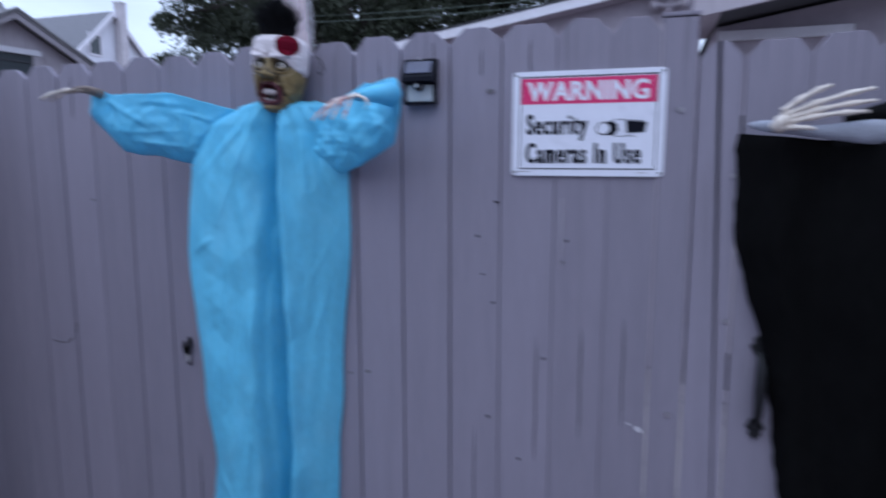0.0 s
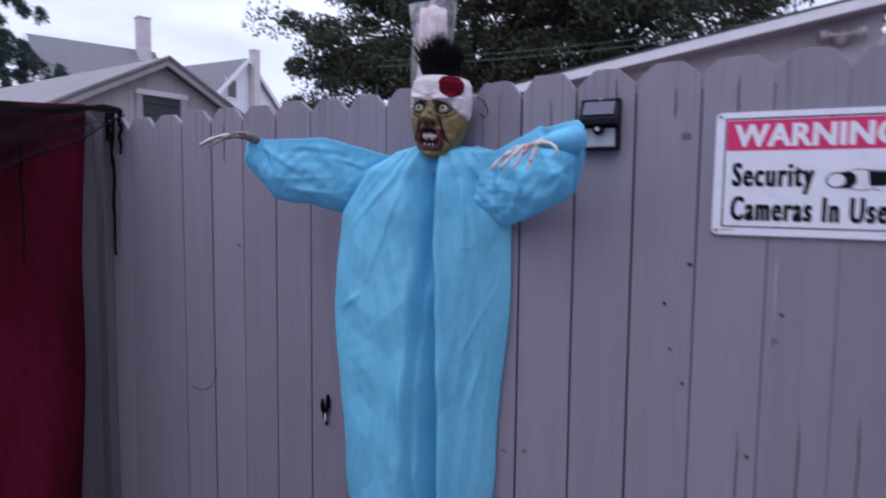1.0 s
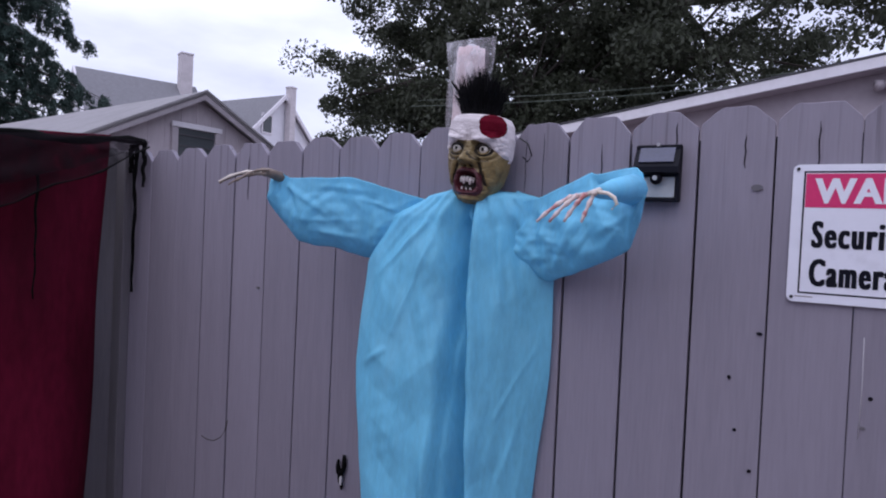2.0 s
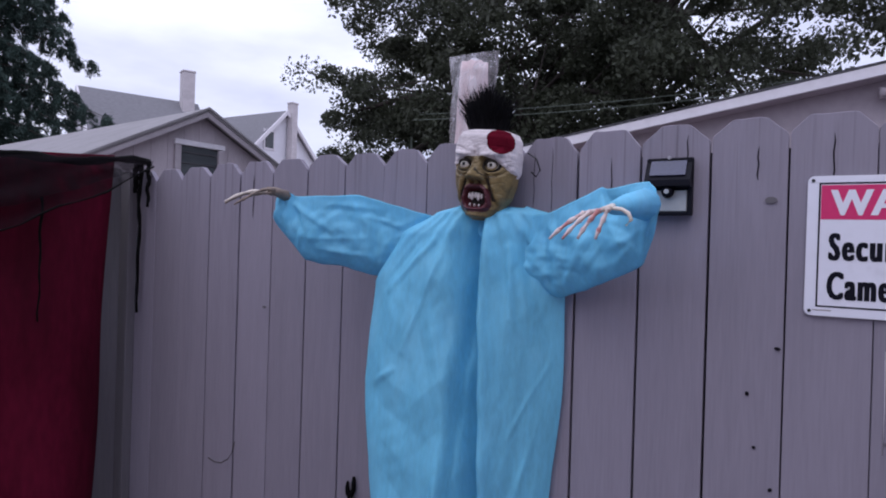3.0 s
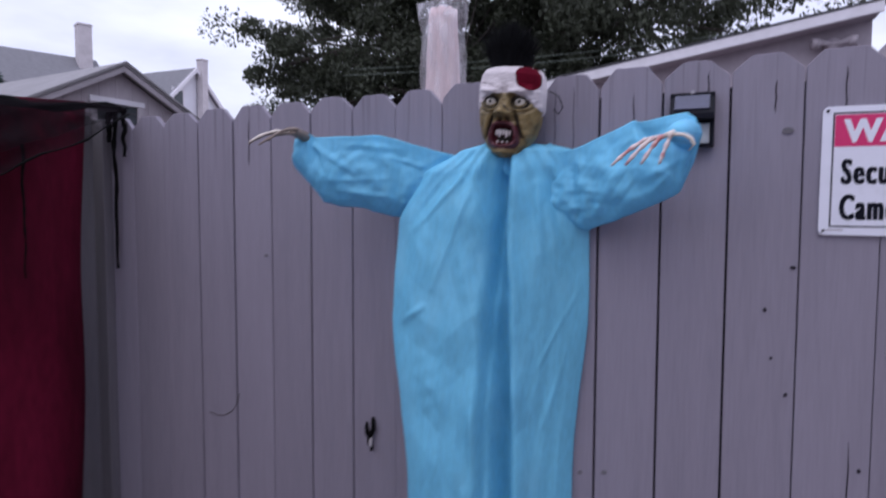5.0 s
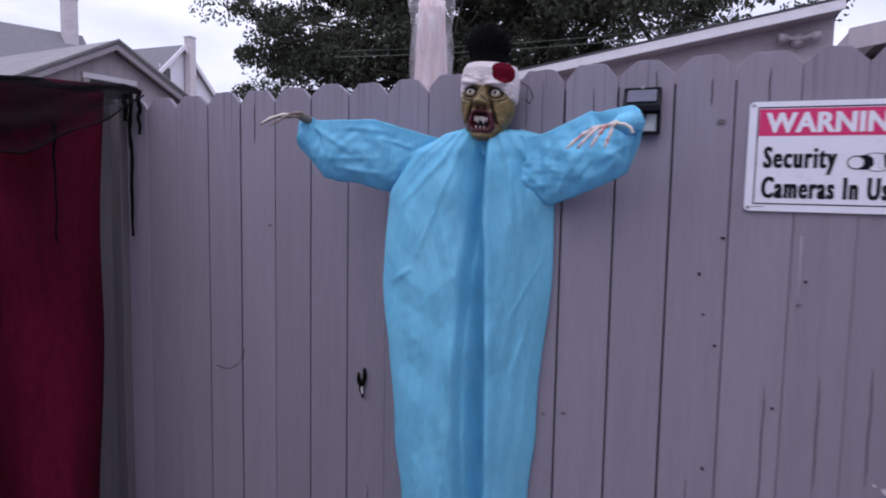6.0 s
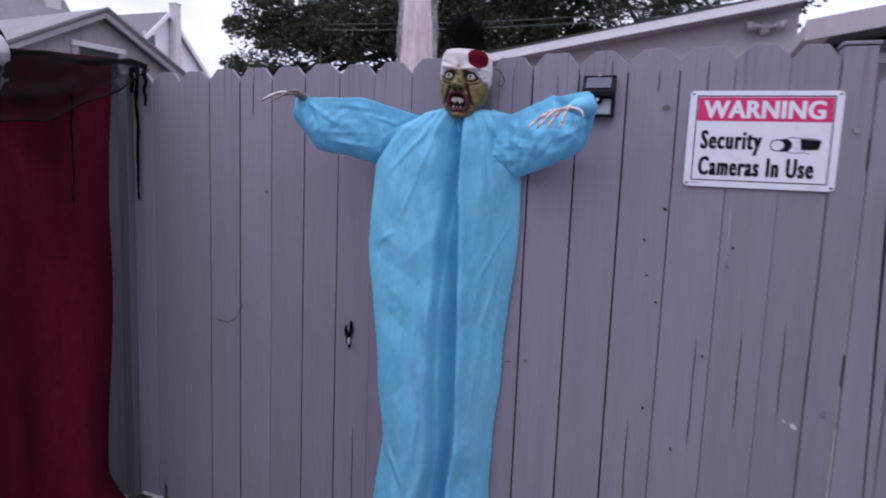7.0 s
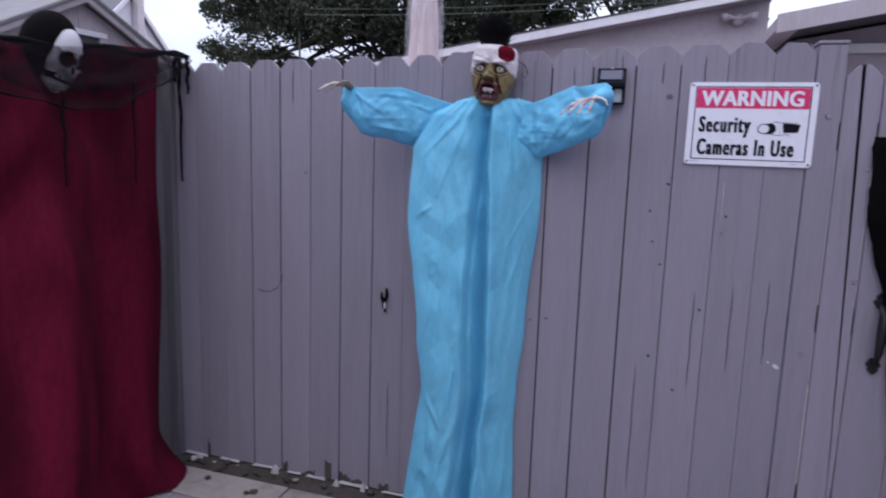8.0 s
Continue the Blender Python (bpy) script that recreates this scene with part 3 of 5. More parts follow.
ball(b, (0.0, -0.030, -0.012), (0.013, 0.013, 0.013), 0, 16, 10)
part("sensor", b, M_PLASTIC, lamp, "round black motion sensor", smooth=True)
b = bmesh.new()
disc(b, (0.0, -0.0450, -0.012), 0.005, 0.004)
part("sensor_lens", b, M_LED, lamp, "small pale sensor lens")
b = bmesh.new()
disc(b, (0.0, -0.0235, 0.061), 0.004, 0.01)
part("screw", b, M_METAL, lamp)


# ---- hanging props ----
def fold_noise(x, y, z):
    return noise.noise((x, y, z))


def lerp_rows(rows, z):
    """Values of rows (z, a, b, ...), highest first, at height z."""
    for r0, r1 in zip(rows, rows[1:]):
        if r1[0] <= z <= r0[0]:
            k = (r0[0] - z) / (r0[0] - r1[0])
            k = k * k * (3 - 2 * k) * 0.5 + k * 0.5
            return [p + (q - p) * k for p, q in zip(r0[1:], r1[1:])]
    return list(rows[0][1:] if z > rows[0][0] else rows[-1][1:])


def sleeve(bm, rows, mi, seed, sides=26, sub=9, rough=0.010):
    """A cloth sleeve: rows of (x, y, z, height radius, depth radius), creased like folded paper."""
    pts = []
    for i in range(len(rows) - 1):
        p0 = rows[max(i - 1, 0)]
        p1, p2 = rows[i], rows[i + 1]
        p3 = rows[min(i + 2, len(rows) - 1)]
        for s in range(sub):
            t = s / sub
            pts.append([0.5 * (2 * b_ + (c - a) * t + (2 * a - 5 * b_ + 4 * c - d) * t * t + (3 * b_ - a - 3 * c + d) * t ** 3) for a, b_, c, d in zip(p0, p1, p2, p3)])
    pts.append(list(rows[-1]))
    rings = []
    run = 0.0
    for i, p in enumerate(pts):
        q, o = pts[min(i + 1, len(pts) - 1)], pts[max(i - 1, 0)]
        d = (Vector(q[:3]) - Vector(o[:3])).normalized()
        if i:
            run += (Vector(p[:3]) - Vector(pts[i - 1][:3])).length
        s = d.cross(Vector((0, 0, 1))).normalized()
        u = s.cross(d).normalized()
        ring = []
        small = min(1.0, p[3] / 0.05)
        for k in range(sides):
            a = k * math.tau / sides
            ca, sa = math.cos(a), math.sin(a)
            # long creases run slantwise along the sleeve, with a few thin sharp ones
            w = 0.9 * fold_noise(run * 5 + seed, ca * 0.8 + run * 2, sa * 1.2) - 1.1 * abs(fold_noise(run * 7 - sa * 1.1 + seed, ca * 0.7, sa * 1.1 + 5))
            w += 0.45 * max(0.0, 1 - 10 * abs(fold_noise(run * 6 + sa * 1.3 + seed * 2, ca * 0.8 + 3, sa * 0.8 - run * 4)))
            w += 0.35 * max(0.0, 1 - 12 * abs(fold_noise(run * 9 - sa * 2.0 + seed, ca * 1.1 + 9, sa * 1.2 + run * 5)))
            w = (w + 0.3) * rough * small
            # pinched along the upper and lower fold
            ring.append(bm.verts.new(Vector(p[:3]) + s * math.copysign(abs(ca) ** 1.25, ca) * (p[4] + w * 1.3) + u * math.copysign(abs(sa) ** 0.92, sa) * (p[3] + w * 0.35)))
        rings.append(ring)
    for a, c in zip(rings, rings[1:]):
        for k in range(sides):
            f = bm.faces.new((a[k], a[(k + 1) % sides], c[(k + 1) % sides], c[k]))
            f.material_index, f.smooth = mi, True
    f = bm.faces.new(rings[-1])
    f.material_index = mi


def tri_wave(p):
    return abs(2.0 * (p - math.floor(p + 0.5)))


def crumple(a, b, seed, size):
    """Flat facets between straight finite creases, as folded fabric keeps them; a and b in metres."""
    wa = a + 0.016 * fold_noise(a * 8, b * 8, seed)
    wb = b + 0.016 * fold_noise(a * 8 + 5, b * 8, seed)
    total = 0.0
    for k in range(4):
        ang = seed * 1.7 + k * 2.4
        f = (1.0 + 0.55 * k) / size
        ph = (wa * math.cos(ang) + wb * math.sin(ang)) * f + k * 0.37 + seed
        mask = min(1.0, max(0.0, 0.42 + 1.6 * fold_noise(a * 6.5 + k * 7, b * 6.5, seed + k)))
        total += mask * tri_wave(ph) / (1.0 + 0.55 * k)
    return total


def strokes_at(strokes, x, z):
    """Height of single creases (x0, z0, x1, z1, height, width) at a spot."""
    h = 0.0
    for x0, z0, x1, z1, amp, w in strokes:
        dx, dz = x1 - x0, z1 - z0
        t = ((x - x0) * dx + (z - z0) * dz) / (dx * dx + dz * dz)
        if -0.3 < t < 1.3:
            tc = min(1.0, max(0.0, t))
            d2 = (x - x0 - tc * dx) ** 2 + (z - z0 - tc * dz) ** 2
            if d2 < 9 * w * w:
                h += amp * math.exp(-d2 / (w * w)) * math.sin(math.pi * (0.15 + 0.7 * tc))
    return h


def along(points, u):
    """A spot on a chain of points, u from 0 to 1, its corners a little rounded."""
    n = len(points) - 1

    def raw(q):
        q = min(max(q, 0.0), 1.0) * n
        i = min(int(q), n - 1)
        return Vector(points[i]).lerp(Vector(points[i + 1]), q - i)
    e = 0.12 / n
    return (raw(u - e) + raw(u) * 2 + raw(u + e)) / 4 if 0 < u < 1 else raw(u)


def panel_sleeve(bm, top, bottom, depth, mi, seed, strokes):
    """A wide flat paper sleeve between its upper and its lower fold, closed at the cuff."""
    nu, nv, nb = 110, 54, 14
    cols, run, last = [], 0.0, None
    for i in range(nu + 1):
        u = i / nu
        a, c = along(top, u), along(bottom, u)
        mid = (a + c) / 2
        if last is not None:
            run += (mid - last).length
        last = mid
        hgt = (a - c).length
        d = depth * min(1.0, hgt / 0.10) * (0.75 + 0.25 * math.sin(math.pi * u))
        col = []
        for j in range(nv + 1):
            v = j / nv
            p = a.lerp(c, v)
            lens = math.sin(math.pi * v ** 1.45) ** 0.8
            fade = min(1.0, 5 * v, 5 * (1 - v)) * min(1.0, hgt / 0.08)
            push = d * lens + fade * (0.0115 * (crumple(run, v * hgt, seed, 0.085) - 0.7) + 0.0035 * (crumple(run, v * hgt, seed + 4, 0.045) - 0.7) + 0.004 * fold_noise(run * 9, v * 2.2, seed) + strokes_at(strokes, p.x, p.z))
            col.append(bm.verts.new(p + Vector((0, -push, 0.003 * fold_noise(run * 22, v * 3, seed)))))
        for j in range(1, nb):
            v = 1 - j / nb
            p = a.lerp(c, v)
            col.append(bm.verts.new((p.x, min(p.y + 0.5 * d * math.sin(math.pi * v), 2.072), p.z)))
        cols.append(col)
    n = len(cols[0])
    for a, c in zip(cols, cols[1:]):
        for k in range(n):
            f = bm.faces.new((a[k], a[(k + 1) % n], c[(k + 1) % n], c[k]))
            f.material_index, f.smooth = mi, True
    f = bm.faces.new(cols[-1])
    f.material_index = mi


GOWN_CREASES = [(-1.99, 1.45, -1.90, 1.585, 0.009, 0.010), (-1.97, 1.43, -1.865, 1.57, -0.007, 0.009), (-1.955, 1.42, -1.84, 1.545, 0.006, 0.008),
                (-1.975, 1.20, -1.935, 1.42, 0.007, 0.014), (-1.975, 1.20, -1.925, 1.235, 0.006, 0.008), (-1.90, 1.28, -1.82, 1.50, 0.004, 0.007),
                (-1.665, 1.53, -1.650, 1.37, 0.008, 0.009), (-1.650, 1.37, -1.622, 1.32, 0.0025, 0.010), (-1.612, 1.35, -1.575, 1.43, 0.003, 0.009), (-1.64, 1.56, -1.615, 1.42, -0.008, 0.009),
                (-1.655, 1.10, -1.600, 1.23, 0.0035, 0.005), (-1.600, 1.22, -1.572, 1.29, 0.005, 0.005), (-1.645, 0.95, -1.592, 1.16, 0.004, 0.006), (-1.62, 0.78, -1.60, 1.02, 0.004, 0.006),
                (-1.88, 0.95, -1.86, 1.20, 0.003, 0.006), (-1.93, 0.72, -1.89, 0.98, 0.003, 0.007), (-1.95, 0.60, -1.86, 0.42, 0.006, 0.010), (-1.90, 0.12, -1.80, 0.45, 0.009, 0.014),
                (-1.69, 0.12, -1.72, 0.42, 0.010, 0.013), (-1.64, 0.14, -1.63, 0.40, 0.007, 0.010), (-1.95, 0.15, -1.92, 0.36, 0.006, 0.010), (-1.83, 0.50, -1.79, 0.80, 0.004, 0.007)]


def gown_body(bm, mi):
    # height, left edge, right edge, how far the left edge and the middle stand off the boards
    rows = [(1.632, -1.800, -1.655, 0.060, 0.02), (1.612, -1.862, -1.590, 0.075, 0.035), (1.56, -1.945, -1.566, 0.095, 0.045), (1.44, -2.008, -1.553, 0.115, 0.055),
            (1.20, -2.014, -1.556, 0.140, 0.050), (1.0, -1.980, -1.576, 0.160, 0.045), (0.77, -1.955, -1.590, 0.165, 0.045), (0.56, -1.936, -1.607, 0.160, 0.045),
            (0.38, -1.966, -1.610, 0.150, 0.05), (0.05, -2.005, -1.600, 0.140, 0.06)]
    fold = [(1.632, -1.740, 0.0), (1.50, -1.749, 0.004), (1.38, -1.748, 0.016), (1.20, -1.741, 0.032), (1.0, -1.734, 0.044), (0.77, -1.730, 0.046), (0.55, -1.730, 0.042), (0.37, -1.750, 0.04), (0.05, -1.770, 0.05)]
    nu, nz, nb = 190, 330, 8
    grid = []
    for j in range(nz + 1):
        z = 1.632 - (1.632 - 0.05) * j / nz
        x0, x1, dl, dm = lerp_rows(rows, z)
        gx, gw = lerp_rows(fold, z)
        low = max(0.0, 1 - z / 1.5)
        top = max(0.0, (z - 1.30) / 0.33)
        row = []
        for i in range(nb):
            k = i / nb
            row.append(bm.verts.new((x0 + 0.05 * (1 - k) ** 1.5 + 0.003 * fold_noise(k * 3, z * 7, 2), 2.066 - dl * (1 - (1 - k) ** 1.6), z)))
        for i in range(nu + 1):
            u = i / nu
            s = math.sin(math.pi * u)
            x = x0 + (x1 - x0) * u
            y = 2.066 - dl * (1 - u ** 1.5) - dm * s ** 0.8
            fade = min(1.0, 5 * u, 5 * (1 - u))
            dx = x - gx + 0.003 * fold_noise(1.0, z * 5, 4)
            # the overlap down the middle: a deep groove under the right lip, a strip beside it, and a shallow line
            deep = min(1.0, (1.66 - z) / 0.12)
            sink = 2.046 - (2.066 - dl * (1 - u ** 1.5) - dm * s ** 0.8)
            y += fade * deep * (0.92 * sink * math.exp(-(dx / (0.015 if dx > 0 else 0.034)) ** 2) - 0.008 * math.exp(-((dx - 0.032) / 0.016) ** 2))
            y += fade * deep * min(1.0, gw * 40) * (0.012 * math.exp(-((dx + gw) / 0.007) ** 2) - 0.009 * math.exp(-((dx + gw + 0.016) / 0.012) ** 2))
            # gathers fanning out below the neck
            fan = (x - gx) / (0.11 + 0.33 * (1 - min(1, top)))
            y += fade * 0.0028 * min(1, top * 1.2) * math.sin(fan * 30 + 2.0 * fold_noise(u * 4, z * 3, 9))
            # long soft folds toward the hem, flat creased facets, single creases, fine puckers
            y += fade * 0.008 * math.sin(x * 42 + 1.3 * math.sin(z * 2.3)) * low ** 1.3
            y += fade * 0.014 * fold_noise(x * 7, z * 3.2, 1.5)
            y -= fade * (0.0125 * (crumple(x, z * 0.42, 3.0, 0.10) - 0.7) + 0.0040 * (crumple(x, z * 0.6, 8.0, 0.075) - 0.7))
            y -= fade * 1.4 * strokes_at(GOWN_CREASES, x, z) + fade * 0.0009 * fold_noise(x * 55, z * 30, 8.5)
            x += 0.004 * fold_noise(3.1, z * 6, u) * (1 if u > 0.5 else 1.5)
            dz = 0.012 * math.sin(u * 17) if j == nz else 0.0
            if j == 0:
                dz -= 0.085 * s ** 1.3
                y = max(y, 1.994)
            row.append(bm.verts.new((x, min(y, 2.068), z + dz)))
        grid.append(row)
    for a, c in zip(grid, grid[1:]):
        for i in range(nu + nb):
            f = bm.faces.new((a[i], c[i], c[i + 1], a[i + 1]))
            f.material_index, f.smooth = mi, True


def bone_finger(bm, a, b_, sag, r, mi):
    """A jointed finger from a to b_, bowed by sag, with knuckles."""
    a, b_ = Vector(a), Vector(b_)
    pts, rad = [], []
    for k in range(9):
        t = k / 8
        p = a.lerp(b_, t) + Vector((0, 0, sag)) * 4 * t * (1 - t)
        pts.append(p)
        rad.append(r * (1.25 if k in (0, 3, 6) else 0.78) * (1 - 0.35 * t))
    tube(bm, pts, rad, 7, mi)


def mask_head(bm, place, mats):
    """A snarling mask, a little leaning: wide eyes, scowl, broad nose, folds, square open mouth; bandage over the brow and a hair tuft. In metres about its centre."""
    skin, crease, band, patch, mouth, teeth, eye, pupil, hair = mats
    first = len(bm.verts)

    def g(a, b_, a2, b2):
        return math.exp(-(a / b_) ** 2 - (a2 / b2) ** 2)

    # height, half width, front depth, back depth
    rows = [(0.099, 0.052, 0.042, 0.042), (0.094, 0.066, 0.052, 0.054), (0.080, 0.073, 0.057, 0.060), (0.05, 0.077, 0.058, 0.062), (0.02, 0.078, 0.050, 0.062), (-0.02, 0.075, 0.047, 0.060),
            (-0.05, 0.068, 0.045, 0.055), (-0.08, 0.052, 0.042, 0.045), (-0.098, 0.036, 0.038, 0.035), (-0.108, 0.018, 0.026, 0.022)]
    MZ = -0.057
    PATCH = Vector((0.050, -0.042, 0.074))

    def smile(q, z):
        """How far out from the middle of the open mouth; 1 on its rim. It is squarer and wider below."""
        w = 0.0240 + 0.12 * max(0.0, MZ + 0.018 - z)
        return ((q / w) ** 3 + (abs(z - MZ) / 0.0225) ** 3) ** (1 / 3)

    def feature(x, z):
        q = abs(x)
        rim = smile(q, z)
        d = 0.0
        k = min(1.0, max(0.0, (0.034 - z) / 0.044))
        d += (0.007 + 0.016 * k) * g(x, 0.0075 + 0.006 * k, max(0.0, abs(z - 0.010) - 0.020), 0.007)      # bridge
        d += 0.016 * g(x, 0.0150, z + 0.006, 0.012) + 0.013 * g(q - 0.0185, 0.0080, z + 0.010, 0.0085)       # tip and wings
        d -= 0.012 * g(q - 0.009, 0.005, z + 0.0205, 0.004)                                                # nostrils
        brow = 0.038 + 0.16 * (q - 0.016)
        d += 0.0085 * g(max(0.0, abs(q - 0.034) - 0.018), 0.010, z - brow, 0.0065)                          # scowling brows
        d -= 0.006 * g(q - 0.005, 0.0022, z - 0.041, 0.012)                                                 # furrows between
        er = math.hypot((q - 0.036) / 0.0175, (z - 0.018) / 0.0125)
        d -= 0.0115 * math.exp(-er ** 4 * 0.8)                                                              # sockets
        if z < 0.022:
            d += 0.0040 * math.exp(-((er - 1.45) / 0.22) ** 2) - 0.0040 * math.exp(-((er - 2.0) / 0.20) ** 2)    # bags
        d += 0.0060 * g(q - 0.056, 0.014, z + 0.006, 0.014)                                                 # cheek bones
        fold = q - 0.0270 - 0.34 * max(0.0, -z - 0.010)
        span = max(0.0, abs(z + 0.036) - 0.026)
        d -= 0.0085 * g(fold, 0.0038, span, 0.008)                                                          # folds from the nose down
        d += 0.0065 * g(fold - 0.010, 0.008, span, 0.010)
        d -= 0.0045 * g(q - 0.056, 0.010, z + 0.05, 0.022)                                                  # hollow cheeks
        d += 0.0075 * math.exp(-((rim - 1.18) / 0.20) ** 2)                                                 # thick lips
        if rim < 1.0:
            d -= 0.017 * (1 - rim ** 5)
        d += 0.0075 * g(x, 0.018, z + 0.096, 0.009) - 0.004 * g(x, 0.02, z + 0.0865, 0.0025)                # chin
        d += 0.0022 * fold_noise(x * 60, z * 80, 3.3) + 0.0006 * fold_noise(x * 160, z * 190, 6.1)
        d -= 0.0018 * max(0.0, 1 - abs(fold_noise(x * 30, z * 75, 11.0)) * 7)                               # wrinkles
        return d

    nu, nv = 210, 170
    grid = []
    for j in range(nv + 1):
        z = 0.099 - 0.207 * j / nv
        w, fr, bk = lerp_rows(rows, z)
        row = []
        for i in range(nu):
            # more columns to the front than to the back
            s = i / nu * 2 - 1
            ph = math.pi * (0.62 * s + 0.38 * s ** 3)
            cx, cy = math.sin(ph), -math.cos(ph)
            e = 2.0 / 2.5
            x = w * math.copysign(abs(cx) ** e, cx)
            y = (fr if cy < 0 else bk) * math.copysign(abs(cy) ** e, cy)
            edge = 0.0375 - 8.5 * max(0.0, abs(x) - 0.012) ** 2 + 0.0035 * fold_noise(x * 40, 2.0, 1.0) - (0.008 if y > 0 else 0.0)
            wrapped = z > edge
            face = min(1.0, max(0.0, -cy * 2.2))
            d = feature(x, z) * face if z < 0.062 else 0.0
            if wrapped:
                d = d * 0.8 + 0.0030 * min(1.0, (z - edge) / 0.006) + 0.0022 * fold_noise(cx * 4, cy * 4, z * 30) + 0.0007 * fold_noise(cx * 14, cy * 14, z * 90)
                if z < 0.088:
                    d += 0.0010 * tri_wave((z + 0.010 * cx) / 0.034)
            nx, ny = cx * (0.25 if not wrapped else 0.8), cy
            row.append((bm.verts.new((x + nx * d, y + ny * d, z)), x, y, z, wrapped))
        grid.append(row)
    for j in range(nv):
        for i in range(nu):
            i2 = (i + 1) % nu
            f = bm.faces.new((grid[j][i][0], grid[j + 1][i][0], grid[j + 1][i2][0], grid[j][i2][0]))
            f.smooth = True
            _, x, y, z, wrapped = grid[j][i]
            q = abs(x)
            mi = skin
            if wrapped:
                far = (Vector((x, y, z)) - PATCH)
                if math.hypot(far.x, far.y * 0.8, far.z) < 0.030 + 0.004 * fold_noise(x * 50, z * 50, 2.0):
                    mi = patch
                else:
                    mi = band
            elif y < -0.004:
                # sockets, folds, nostrils and mouth depth get a dark wash, shade put in colour
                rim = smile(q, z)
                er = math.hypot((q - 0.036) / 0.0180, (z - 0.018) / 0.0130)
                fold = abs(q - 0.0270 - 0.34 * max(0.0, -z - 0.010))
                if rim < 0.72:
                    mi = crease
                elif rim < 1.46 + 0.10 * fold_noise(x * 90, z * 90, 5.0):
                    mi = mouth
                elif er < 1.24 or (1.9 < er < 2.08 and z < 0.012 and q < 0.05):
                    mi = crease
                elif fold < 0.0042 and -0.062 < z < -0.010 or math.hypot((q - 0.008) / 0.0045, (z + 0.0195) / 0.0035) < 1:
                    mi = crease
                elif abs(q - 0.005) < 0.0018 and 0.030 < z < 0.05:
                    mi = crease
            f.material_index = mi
    for ring, mi in ((grid[0], band), (grid[-1][::-1], skin)):
        f = bm.faces.new([r[0] for r in ring][::-1])
        f.material_index = mi
    for s in (-1, 1):
        ex, ey, ez = s * 0.036, -0.0375, 0.018
        ball(bm, (ex, ey, ez), (0.0142, 0.0125, 0.0116), eye, 22, 16)
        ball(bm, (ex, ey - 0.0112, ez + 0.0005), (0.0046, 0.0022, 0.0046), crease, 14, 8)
        ball(bm, (ex, ey - 0.0126, ez + 0.0005), (0.0026, 0.0016, 0.0026), pupil, 12, 8)
        # lids: a dark heavy upper one and a thin lower one
        for up, rad, a0, a1 in ((1, 0.0026, -0.15, math.pi + 0.15), (-1, 0.0018, 0.1, math.pi - 0.1)):
            tube(bm, [(ex + 0.0150 * math.cos(a), ey - 0.0075 - 0.003 * math.sin(a), ez + up * 0.0108 * math.sin(a)) for a in [a0 + (a1 - a0) * t / 14 for t in range(15)]],
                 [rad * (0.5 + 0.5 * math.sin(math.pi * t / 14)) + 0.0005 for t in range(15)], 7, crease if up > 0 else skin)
    # few ragged teeth, four long ones above and smaller ones below
    for x, z0, z1, w in [(-0.0150, -0.047, -0.0605, 0.0036), (-0.0068, -0.046, -0.0635, 0.0042), (0.0018, -0.046, -0.0590, 0.0036), (0.0096, -0.047, -0.0645, 0.0040), (0.0168, -0.048, -0.0600, 0.0030),
                         (-0.0110, -0.0765, -0.0705, 0.0028), (0.0015, -0.0770, -0.0715, 0.0028), (0.0125, -0.0765, -0.0710, 0.0026)]:
        y = -0.0445 + 9 * x * x
        tube(bm, [(x, y + 0.003, z0), (x, y, z0 * 0.7 + z1 * 0.3), (x + 0.0004, y - 0.0008, z0 * 0.2 + z1 * 0.8), (x + 0.0008, y, z1)], [w * 0.9, w, w * 0.85, w * 0.35], 8, teeth)
    # upright tuft: every strand springs from an edge of one scalp pad
    r = random.Random(3)
    pad = ball(bm, (-0.012, 0.004, 0.098), (0.048, 0.038, 0.020), hair, 34, 16)
    for e in {e for v in pad for e in v.link_edges}:
        mid = (e.verts[0].co + e.verts[1].co) / 2
        if mid.z < 0.100:
            continue
        q = Vector(((mid.x + 0.014) / 0.050, (mid.y - 0.004) / 0.040, 0))
        for _ in range(5):
            h = r.uniform(0.040, 0.112) * (1 - 0.25 * q.length)
            lean = Vector((q.x * 0.020 + r.uniform(-0.034, 0.014), q.y * 0.016 + r.uniform(-0.014, 0.014), h))
            side = (e.verts[1].co - e.verts[0].co).normalized() * r.uniform(0.0005, 0.0014)
            p1 = mid + lean * 0.55
            p1.x -= lean.x * 0.25
            m0, m1, tip = bm.verts.new(p1 - side), bm.verts.new(p1 + side), bm.verts.new(mid + lean)
            for face in ((e.verts[0], e.verts[1], m1, m0), (m0, m1, tip)):
                f = bm.faces.new(face)
                f.material_index = hair
    bm.verts.ensure_lookup_table()
    for v in bm.verts[first:]:
        v.co = place @ v.co


